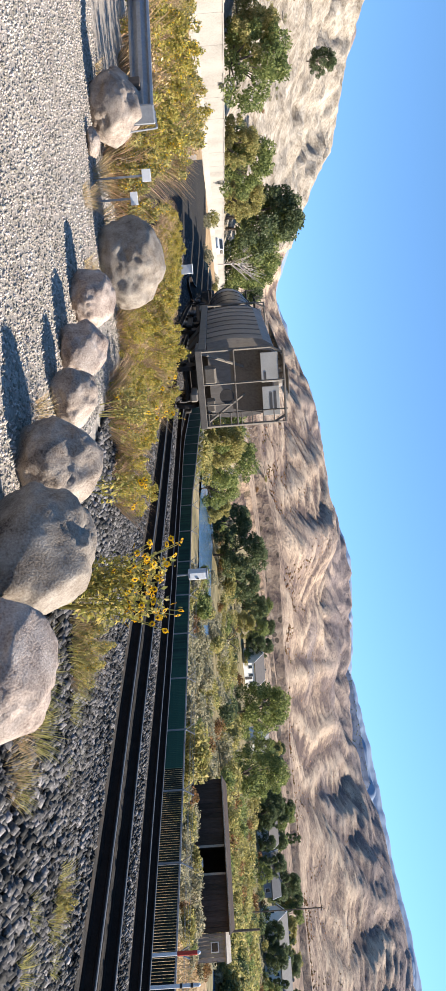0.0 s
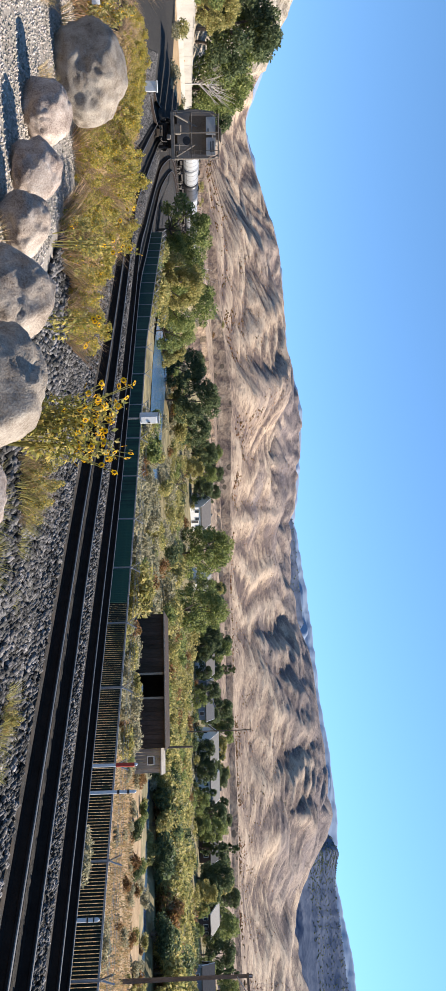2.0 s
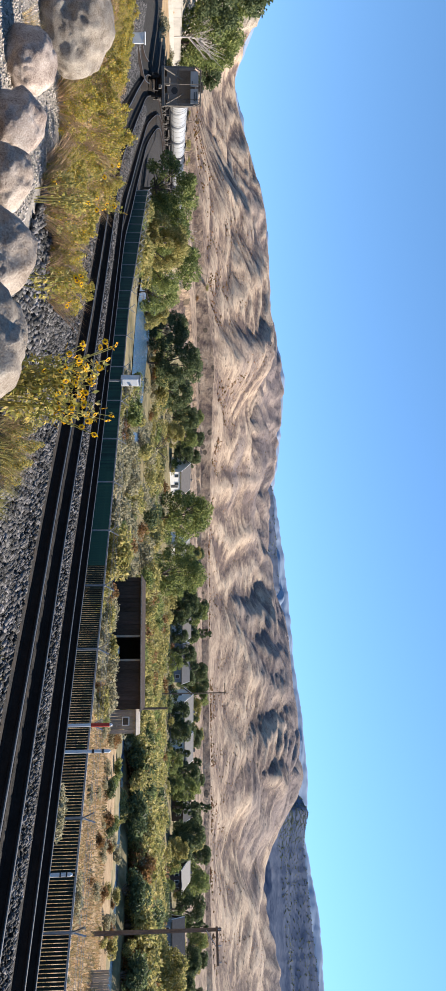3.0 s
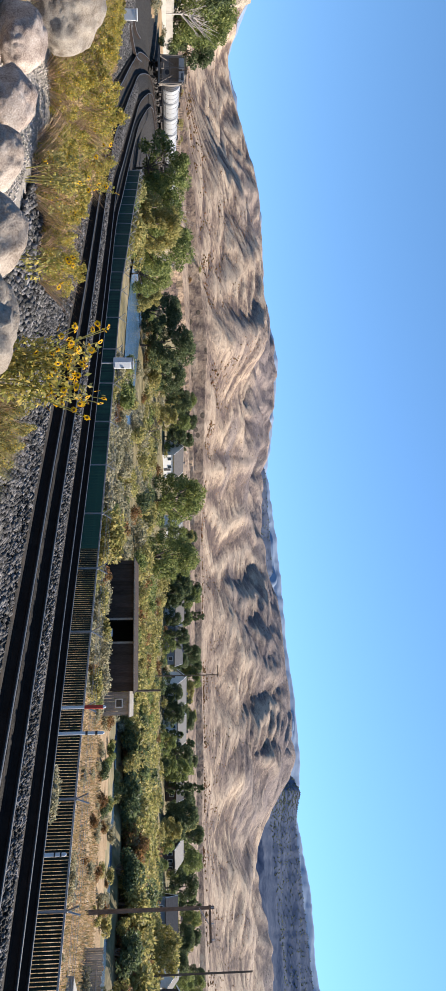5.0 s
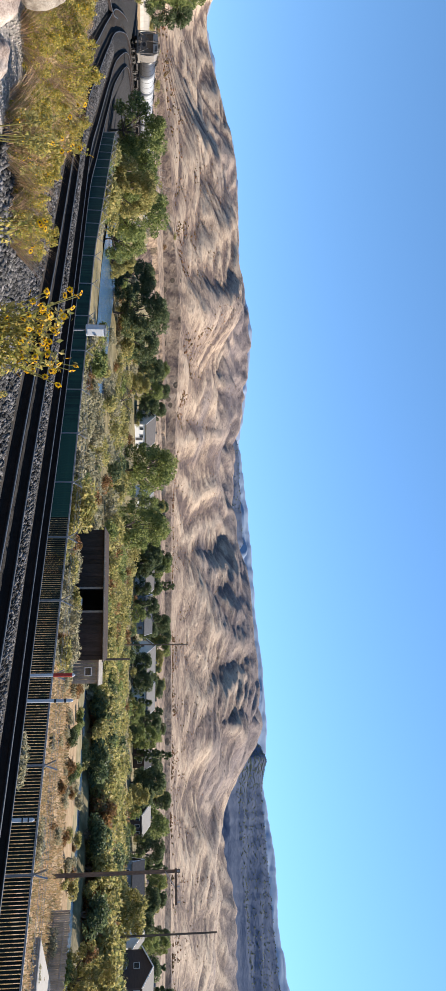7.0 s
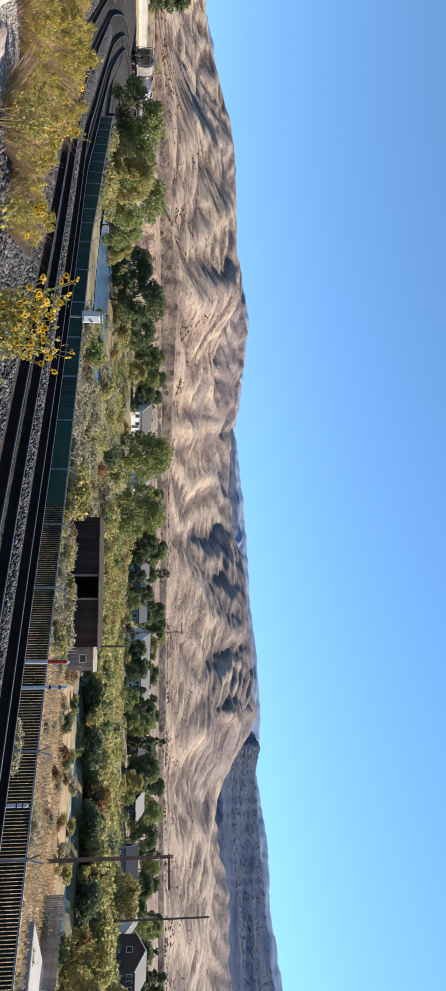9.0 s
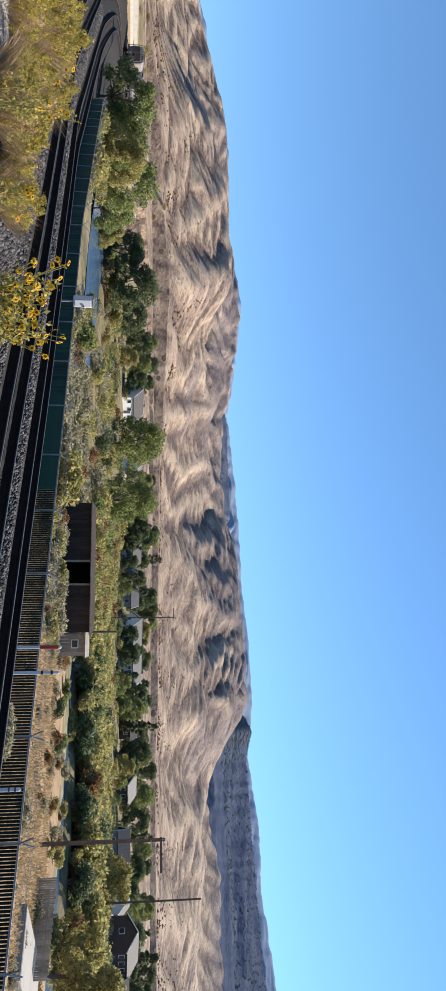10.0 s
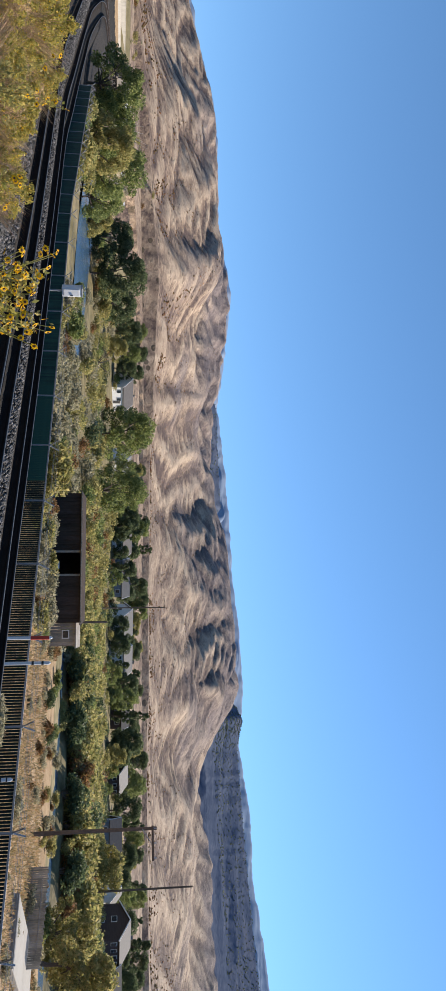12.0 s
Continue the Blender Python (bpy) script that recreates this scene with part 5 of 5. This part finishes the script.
def make_house(az, r, w, d, wall_h, roof_h, turn, wall_mat, roof_mat, label, windows=3, storeys=1, lift=0.0):
    """A gabled house: ridge along its local x; turn in degrees; windows on the four sides."""
    p = polar(az, r)
    h = thing("house", Matrix.Translation((p.x, p.y, ground_z(p.x, p.y) + lift)) @ Matrix.Rotation(radians(turn - az), 4, "Z"), label, "house", "houses across the river")
    bm = bmesh.new()
    prof = [(-d / 2, -1.5), (d / 2, -1.5), (d / 2, wall_h), (0, wall_h + roof_h), (-d / 2, wall_h)]
    a = [bm.verts.new((-w / 2, y, z)) for y, z in prof]
    b = [bm.verts.new((w / 2, y, z)) for y, z in prof]
    bm.faces.new(a[::-1])
    bm.faces.new(b)
    for i in range(5):
        bm.faces.new((a[i], a[(i + 1) % 5], b[(i + 1) % 5], b[i]))
    bmesh.ops.recalc_face_normals(bm, faces=bm.faces)
    part("wall", bm, wall_mat, h)
    k = math.hypot(d / 2, roof_h)
    ang = math.atan2(roof_h, d / 2)
    for sy in (-1, 1):
        part("roof", boxes(((w + 0.9, k + 0.55, 0.16), (0, sy * (d / 4 + 0.2), wall_h + roof_h / 2 + 0.09 - 0.2 * roof_h / d), Euler((-sy * ang, 0, 0)).to_matrix(), 0.02)), roof_mat, h)
    for sx in (-1, 1):
        for sy in (-1, 1):
            part("barge_board", boxes(((0.08, k + 0.55, 0.24), (sx * (w / 2 + 0.5), sy * (d / 4 + 0.2), wall_h + roof_h / 2 + 0.02 - 0.2 * roof_h / d), Euler((-sy * ang, 0, 0)).to_matrix())), WHITE, h)
    for st in range(storeys):
        zc = wall_h / storeys * (st + 0.55)
        for i in range(windows):
            x = -w / 2 + w * (i + 0.5) / windows
            win = part("window", boxes(((1.25, 0.1, 1.35), (x, -d / 2 - 0.04, zc), None, 0.02)), WHITE, h)
            part("pane", boxes(((1.05, 0.04, 1.15), (x, -d / 2 - 0.1, zc))), PANE, win)
        for sx in (-1, 1):
            win = part("window", boxes(((0.1, 1.3, 1.3), (sx * (w / 2 + 0.04), 0.6, zc), None, 0.02)), WHITE, h)
            part("pane", boxes(((0.04, 1.1, 1.1), (sx * (w / 2 + 0.1), 0.6, zc))), PANE, win)
    part("door", boxes(((1.0, 0.09, 2.05), (w * 0.12, -d / 2 - 0.04, 1.05), None, 0.02)), roof_mat, h)
    part("chimney", boxes(((0.6, 0.6, 1.4), (w * 0.2, 0.3, wall_h + roof_h), None, 0.03)), ROOF_GREY, h)
    return h


make_house(-1.2, 240, 10, 6.5, 3.2, 2.6, 45, SIDING_WHITE, ROOF_DARK, "white gabled house with dark roof behind the brush", 3)
make_house(4.1, 242, 8, 6.5, 3.0, 2.4, 50, SIDING_WHITE, ROOF_GREY, "blue-grey gabled house with white trim", 2)
make_house(9.8, 246, 8, 6, 3.2, 2.4, 45, SIDING_WHITE, ROOF_DARK, "white gabled house among dark trees", 2)
make_house(12.3, 244, 11, 7, 3.0, 2.2, 10, SIDING_BLUE, ROOF_GREY, "blue-grey house with shallow roof among trees", 3)
make_house(15.5, 240, 9, 6, 3.0, 2.4, 40, SIDING_WHITE, ROOF_GREY, "grey house with pale gable among trees", 3, lift=1.0)
make_house(18.1, 240, 9, 6, 3.0, 2.3, 40, SIDING_WHITE, ROOF_GREY, "tan house with pale roof among trees", 3, lift=1.0)
make_house(25.9, 236, 9, 7, 3.0, 2.2, 55, SIDING_BROWN, ROOF_GREY, "brown house with white gable trim", 3)
make_house(21.8, 246, 8, 7, 3.0, 2.0, 15, SIDING_BROWN, ROOF_DARK, "brown house with a dark roof behind trees", 2)
make_house(30.6, 205, 13, 8, 2.9, 2.6, 8, SIDING_BLUE, ROOF_DARK, "long low grey house with dark roof", 4)
make_house(33.1, 200, 7, 6, 3.2, 2.4, 78, SIDING_WHITE, ROOF_DARK, "white gabled garage beside a brown house", 1)
make_house(35.6, 196, 10.5, 8, 5.4, 2.2, 62, SIDING_BROWN, ROOF_DARK, "dark brown two-storey house with white windows", 4, 2)
make_house(38.6, 200, 9, 8, 3.2, 2.2, 20, SIDING_TAN, ROOF_DARK, "tan house with dark roof", 3)


# ---- long dark shed and board shack beyond the fence ----
def make_shed():
    p = polar(10.9, 58)
    base = -2.6
    shed = thing("shed", Matrix.Translation((p.x, p.y, base)) @ Matrix.Rotation(radians(-12), 4, "Z"), "long dark open shed with a flat low roof", "shed")
    part("roof", boxes(((9.4, 5.2, 0.1), (0, 0, 2.36), Euler((0.015, 0, 0)).to_matrix(), 0.02)), BLACKWOOD, shed)
    part("back_wall", boxes(((9.0, 0.12, 2.3), (0, 2.3, 1.15))), BLACKWOOD, shed)
    for x in (-4.44, 4.44):
        part("side_wall", boxes(((0.12, 4.5, 2.3), (x, 0, 1.15))), BLACKWOOD, shed)
    for i in range(30):
        x = -4.4 + i * 0.3034
        if -0.4 < x < 1.2:
            continue
        o = part("board", boxes(((0.285, 0.035, 2.2 + 0.03 * (i % 3)), (x, -2.3, 1.15))), BLACKWOOD, shed)
    part("post", boxes(((0.14, 0.14, 2.3), (-0.42, -2.25, 1.15))), OLDWOOD, shed)
    part("post", boxes(((0.14, 0.14, 2.3), (1.22, -2.25, 1.15))), OLDWOOD, shed)
    part("fascia", boxes(((9.4, 0.05, 0.07), (0, -2.66, 2.35))), OLDWOOD, shed, "pale weathered fascia board")
    q = polar(16.3, 57)
    shack = thing("shack", Matrix.Translation((q.x, q.y, base + 0.1)) @ Matrix.Rotation(radians(-14), 4, "Z"), "small weathered board shack beside the shed", "shack")
    for i in range(7):
        part("board", boxes(((0.2, 0.04, 1.9), (-0.66 + i * 0.22, -0.7, 0.95))), OLDWOOD, shack)
        part("board", boxes(((0.04, 0.2, 1.9), (0.8, -0.62 + i * 0.2, 0.95))), OLDWOOD, shack)
    part("roof", boxes(((1.9, 1.9, 0.1), (0, 0, 1.98), Euler((0.1, 0, 0)).to_matrix(), 0.01)), OLDWOOD, shack)
    part("window_frame", boxes(((0.6, 0.05, 0.5), (0.0, -0.745, 1.2))), WHITE, shack)
    part("pane", boxes(((0.48, 0.02, 0.38), (0.0, -0.776, 1.2))), PANE, shack)
    bin_ = tagged(part("white_barrel", rods(((0, 0, 0), (0, 0, 0.85), 0.28, 0.28, 16)), WHITE), "white plastic barrel inside the shed opening", "barrel")
    c = polar(11.4, 55.2)
    bin_.location = (c.x, c.y, ground_z(c.x, c.y) - 0.02)


make_shed()


# ---- poles, posts and boxes ----
def make_pole(az, r, top, label, arm=1.6, arm_turn=0.0, lower=0.35):
    p = polar(az, r)
    g = ground_z(p.x, p.y)
    pole = thing("utility_pole", Matrix.Translation((p.x, p.y, g)) @ Matrix.Rotation(radians(arm_turn - az), 4, "Z"), label, "utility pole", "utility poles")
    H = top - g
    part("pole", rods(((0, 0, -0.5), (0, 0, H), 0.14, 0.10, 10)), BARK, pole)
    if arm:
        ca = part("crossarm", boxes(((arm, 0.1, 0.13), (arm * lower, -0.11, H - 0.25), None, 0.01)), BARK, pole)
        for k in range(3):
            part("insulator", rods(((arm * (lower - 0.42 + 0.42 * k), -0.11, H - 0.19), (arm * (lower - 0.42 + 0.42 * k), -0.11, H - 0.02), 0.04, 0.03, 8)), GALV, ca)
        part("brace", rods(((0, -0.11, H - 0.85), (arm * 0.45, -0.11, H - 0.3), 0.025, 0.025, 6)), GALV, pole)
    return pole


make_pole(29.45, 50, 4.7, "dark wooden utility pole with crossarm near the river", 1.9, 0, 0.42)
make_pole(33.1, 95, 10.8, "tall bare wooden utility pole behind the brush", 0.0)
make_pole(14.5, 160, 12.1, "dark wooden utility pole with lamp arm behind the shed", 2.4, 0, -0.3)
make_pole(15.5, 75, 1.4, "short dark pole standing in the brush", 0.0)


def make_marker(az, r, tall, red, label):
    p = polar(az, r)
    m = thing("marker_post", Matrix.Translation((p.x, p.y, ground_z(p.x, p.y))), label, "post", "line marker posts")
    part("post", rods(((0, 0, -0.2), (0, 0, tall), 0.036, 0.036, 12)), WHITE, m)
    if red:
        part("sleeve", rods(((0, 0, tall * 0.62), (0, 0, tall * 0.97), 0.043, 0.043, 12)), REDP, m, "red sleeve")
    else:
        part("collar", rods(((0, 0, tall * 0.68), (0, 0, tall * 0.72), 0.044, 0.044, 12)), STEEL, m)
        part("collar", rods(((0, 0, tall * 0.86), (0, 0, tall * 0.9), 0.044, 0.044, 12)), STEEL, m)
    part("cap", rods(((0, 0, tall), (0, 0, tall + 0.03), 0.03, 0.012, 12)), WHITE, m)


make_marker(16.55, 17.4, 1.12, True, "white marker post with a red sleeve by the track")
make_marker(18.3, 17.0, 1.12, False, "white marker post with dark bands by the track")
make_marker(26.0, 15.2, 0.6, False, "short white marker post by the fence")


def make_signal_box():
    p = polar(-8.15, 28.0)
    b = thing("signal_box", Matrix.Translation((p.x, p.y, -0.1)) @ Matrix.Rotation(radians(38), 4, "Z"), "white metal signal box on a post by the track", "signal box")
    part("post", rods(((0, 0, -0.2), (0, 0, 0.36), 0.035, 0.035, 10)), GALV, b)
    body = part("body", boxes(((0.32, 0.26, 0.66), (0, 0, 0.69), None, 0.015)), WHITE, b)
    part("lid", boxes(((0.36, 0.30, 0.04), (0, 0, 1.044), None, 0.01)), GALV, body)
    part("door", boxes(((0.26, 0.02, 0.54), (0, -0.142, 0.69), None, 0.004)), WHITE, body)
    part("latch", boxes(((0.03, 0.03, 0.09), (0.1, -0.16, 0.69), None, 0.004)), STEEL, body)
    q = polar(-30.15, 27)
    c = thing("relay_cabinet", Matrix.Translation((q.x, q.y, ground_z(q.x, q.y))) @ Matrix.Rotation(radians(30), 4, "Z"), "small white relay cabinet on a leg near the curve", "cabinet")
    t = 1.28 - ground_z(q.x, q.y)
    part("leg", rods(((0, 0, -0.2), (0, 0, t - 0.4), 0.04, 0.04, 10)), GALV, c)
    part("body", boxes(((0.3, 0.3, 0.5), (0, 0, t - 0.25), None, 0.012)), WHITE, c)
    part("lid", boxes(((0.34, 0.34, 0.03), (0, 0, t + 0.016), None, 0.006)), WHITE, c)


make_signal_box()


def make_guardrail():
    g = thing("guardrail", Matrix(), "galvanised steel guardrail with a blunt end", "guardrail")
    line = np.array([polar(-40.2, 12.0)[:2], polar(-46, 13.5)[:2], polar(-56, 17.5)[:2], polar(-66, 24)[:2]])
    line = spline(line, 0.5)
    prof = [(-0.03, -0.155), (0.02, -0.155), (0.06, -0.10), (0.0, -0.03), (0.0, 0.03), (0.06, 0.10), (0.02, 0.155), (-0.03, 0.155), (-0.04, 0.12), (-0.0, 0.09), (-0.05, 0.03), (-0.05, -0.03), (-0.0, -0.09), (-0.04, -0.12)]
    part("beam", sweep(line, 1.30, prof), GALV, g)
    for x, y, a in spline_at(line, np.arange(0.4, len(line) * 0.5 - 1, 1.9)):
        part("post", boxes(((0.12, 0.15, 1.0), (x - 0.16 * math.cos(a), y + 0.16 * math.sin(a), 0.80), Matrix.Rotation(-a, 3, "Z"), 0.01)), BARK, g)
    x, y = line[0]
    part("end_cap", boxes(((0.26, 0.08, 0.34), (x, y, 1.30), Matrix.Rotation(radians(40), 3, "Z"), 0.02)), GALV, g)
    part("wire_loop", rods(((x - 0.25, y + 0.25, 1.45), (x + 0.15, y + 0.1, 1.48), 0.014, 0.014, 6), ((x + 0.15, y + 0.1, 1.48), (x + 0.18, y + 0.1, 1.1), 0.014, 0.014, 6)), GALV, g)
    for az, r, z, w, hh in ((-36.5, 11.4, 1.31, 0.16, 0.12), (-35.1, 11.3, 1.12, 0.17, 0.10)):
        q = polar(az, r)
        s = thing("marker_sign", Matrix.Translation((q.x, q.y, ground_z(q.x, q.y))) @ Matrix.Rotation(radians(36), 4, "Z"), "small white plate on a thin stake", "sign", "marker plates")
        t = z - ground_z(q.x, q.y)
        part("stake", boxes(((0.03, 0.02, t + 0.2), (0, 0, t / 2 - 0.1))), GALV, s)
        part("plate", boxes(((w, 0.012, hh), (0, -0.02, t), None, 0.003)), WHITE, s)


make_guardrail()


# ---- boat ramp with board railing by the river ----
def make_ramp():
    p = polar(36.6, 46)
    ramp = tagged(part("ramp", boxes(((3.2, 9.0, 0.3), (0, 0, 0), None, 0.03)), CONCRETE), "pale concrete boat ramp at the water", "ramp")
    ramp.matrix_world = Matrix.Translation((p.x, p.y, -2.35)) @ Matrix.Rotation(radians(-52), 4, "Z")
    f = thing("board_fence", Matrix(), "weathered picket fence above the river bank", "fence")
    for i in range(44):
        t = i / 43
        a = polar(31.5 + 5.6 * t, 50.5 - 3.0 * t)
        part("picket", boxes(((0.1, 0.03, 1.15 + 0.06 * (i % 3)), (a.x, a.y, -2.1 + 0.0 * t), Matrix.Rotation(radians(-34), 3, "Z"))), OLDWOOD, f)
    a, b = polar(31.5, 50.55), polar(37.1, 47.55)
    for z in (-2.4, -1.8):
        part("rail", rods(((a.x, a.y + 0.04, z), (b.x, b.y + 0.04, z), 0.035, 0.035, 6)), OLDWOOD, f)


make_ramp()


# ---- van on the highway ----
def make_van():
    v = thing("van", Matrix(), "white van driving along the highway", "car")
    bm = bmesh.new()
    prof = [(-2.4, 0.35), (2.4, 0.35), (2.45, 0.75), (2.3, 1.0), (1.5, 1.15), (0.9, 1.8), (-2.2, 1.85), (-2.4, 1.5)]
    a = [bm.verts.new((-0.95, y, z)) for y, z in prof]
    b = [bm.verts.new((0.95, y, z)) for y, z in prof]
    bm.faces.new(a)
    bm.faces.new(b[::-1])
    for i in range(8):
        bm.faces.new((a[i], b[i], b[(i + 1) % 8], a[(i + 1) % 8]))
    bmesh.ops.recalc_face_normals(bm, faces=bm.faces)
    bmesh.ops.bevel(bm, geom=list(bm.edges), offset=0.06, segments=2, affect="EDGES")
    part("body", bm, WHITE, v)
    for sx in (-1, 1):
        for y0, y1 in ((-2.1, -0.9), (-0.8, 0.2), (0.3, 1.05)):
            part("side_window", boxes(((0.03, y1 - y0, 0.5), (sx * 0.955, (y0 + y1) / 2, 1.45), None, 0.01)), PANE, v)
        for y in (-1.5, 1.55):
            w = part("wheel", rods(((sx * 0.78, y, 0.34), (sx * 0.98, y, 0.34), 0.34, 0.34, 18)), STEEL, v)
            part("hub", rods(((sx * 0.98, y, 0.34), (sx * 1.0, y, 0.34), 0.18, 0.18, 12)), GALV, w)
    part("windscreen", boxes(((1.6, 0.03, 0.75), (0, 1.24, 1.48), Euler((0.75, 0, 0)).to_matrix(), 0.01)), PANE, v)
    part("rear_window", boxes(((1.5, 0.03, 0.5), (0, -2.37, 1.45), None, 0.01)), PANE, v)
    for sx in (-1, 1):
        part("headlight", boxes(((0.3, 0.04, 0.16), (sx * 0.7, 2.44, 0.82), None, 0.02)), HOP_PALE, v)
    return v


van = make_van()
ROAD_LANE = offset(WALL, 8.0)
VAN_Q = 191.0


# ---- loose stones: ballast along the line, chips on the lot ----
def stone_field(name, line, s0, s1, q0, q1, count, size, lift, mat, label, seed, crown=0.0):
    """Many small angular stones strewn beside a line, each of eight faces."""
    rng = np.random.RandomState(seed)
    q, s = rng.uniform(q0, q1, count), rng.uniform(s0, s1, count)
    t = np.gradient(line, axis=0)
    t /= np.linalg.norm(t, axis=1)[:, None]
    i = np.arange(len(line))
    px, py = np.interp(q, i, line[:, 0]), np.interp(q, i, line[:, 1])
    tx, ty = np.interp(q, i, t[:, 0]), np.interp(q, i, t[:, 1])
    x, y = px + s * ty, py - s * tx
    z = height(x, y)[0] + lift + crown * np.sin(np.pi * (s - s0) / (s1 - s0))
    return stones(name, x, y, z, size, mat, label, rng)


def stones(name, x, y, z, size, mat, label, rng):
    n = len(x)
    r = size * rng.uniform(0.5, 1.35, (n, 1, 1)) * rng.uniform(0.6, 1.3, (n, 6, 1))
    base = np.array([(1, 0, 0), (-1, 0, 0), (0, 1, 0), (0, -1, 0), (0, 0, 0.8), (0, 0, -0.8)], float)
    a = rng.uniform(0, 6.283, n)
    tilt = rng.normal(0, 0.5, (n, 1))
    v = base[None] * r
    ca, sa_ = np.cos(a)[:, None], np.sin(a)[:, None]
    vx, vy, vz = v[..., 0] * ca - v[..., 1] * sa_, v[..., 0] * sa_ + v[..., 1] * ca, v[..., 2]
    vz2 = vz + tilt * vx * 0.6
    v = np.stack([vx + x[:, None], vy + y[:, None], vz2 + z[:, None]], -1).reshape(-1, 3)
    tri = np.array([(0, 2, 4), (2, 1, 4), (1, 3, 4), (3, 0, 4), (2, 0, 5), (1, 2, 5), (3, 1, 5), (0, 3, 5)])
    f = (np.arange(n)[:, None, None] * 6 + tri[None]).reshape(-1, 3)
    return tagged(part(name, (v, f), mat), label, "stones", kind="stuff")


QN = int(np.argmin(np.hypot(*(TRACK_A - np.array([4.5, 9.8])).T)))
stone_field("ballast_stones", TRACK_A, -6.4, -1.12, QN - 6, QN + 11, 21000, 0.050, 0.02, STONE_CHIP, "grey crushed ballast stones on the slope beside the track", 1)
stone_field("ballast_stones", TRACK_A, -4.9, -1.12, QN + 11, QN + 50, 26000, 0.052, 0.02, STONE_CHIP, "grey crushed ballast stones on the slope beside the track", 2)
stone_field("ballast_stones", TRACK_A, 1.05, 2.3, QN - 6, QN + 60, 19000, 0.042, 0.02, STONE_CHIP, "pale crushed ballast stones between two tracks", 3, 0.09)


def lot_chips():
    rng = np.random.RandomState(9)
    n = 62000
    az, r = np.radians(rng.uniform(-75, -4, n)), 2.0 + 11.5 * rng.rand(n) ** 0.9
    x, y = r * np.sin(az), r * np.cos(az)
    z, s, w, *_ = height(x, y)
    ok = (s < -6.6)
    stones("gravel_chips", x[ok], y[ok], z[ok] + 0.003, 0.0165, GRAVEL_CHIP, "pale loose gravel chips on the lot", rng)


lot_chips()


# ---- low desert shrubs dotted over the hills, and small firs along the wooded skyline ----
def hill_dots():
    rng = np.random.RandomState(19)
    n = 9000
    az, r = rng.uniform(-30, 42, n), 440 + 900 * rng.rand(n) ** 1.4
    x, y = r * np.sin(np.radians(az)), r * np.cos(np.radians(az))
    keep = HILLS.sample(HILLS.area, x, y) * 0.12 + 1.2 * fbm(az * 0.9, r / 170, 301, 3) + 0.3 * rng.rand(n) > 0.35
    x, y = x[keep], y[keep]
    stones("hill_shrubs", x, y, height(x, y)[0] + 0.2, 0.8, LEAF_RUST, "small dark desert shrubs dotted over the dry hills", rng)
    n = 2400
    az = np.concatenate([rng.normal(22.6, 1.2, n // 4), rng.uniform(-1, 8.5, n // 8), rng.uniform(22, 41, n // 2)])
    r = rng.uniform(1700, 2145, len(az))
    x, y = r * np.sin(np.radians(az)), r * np.cos(np.radians(az))
    stones("skyline_firs", x, y, height(x, y)[0] + 0.8, 1.9, LEAF_DARK, "tiny dark firs scattered along the wooded hill crest", rng)


hill_dots()


# ---- movement ----
def along(line, q, length, z=0.0):
    """Pose of a vehicle whose rear stands q metres along the line and whose ends both keep to it."""
    (x0, y0, _), (x1, y1, _) = spline_at(line, np.array([q, q + length]))
    return pose(x0, y0, z, 0, 0, -math.degrees(math.atan2(x1 - x0, y1 - y0)))


START_Q = float(np.argmin(np.abs(np.hypot(TRACK_A[:, 0], TRACK_A[:, 1]) + 100.0 * (TRACK_A[:, 1] < 20) - 29.7)))
TIMES = [0.5 * k for k in range(25)]


def motions():
    for ob, lead in wagons:
        walk(ob, [(t, along(TRACK_A, START_Q + 15.1 * t + lead, 11.5 if ob is hopper else 15.0, -0.08)) for t in TIMES])
    walk(van, [(t, along(ROAD_LANE, max(VAN_Q - 25.5 * t, 6.0 - t), -4.5, 1.34)) for t in TIMES])


motions()
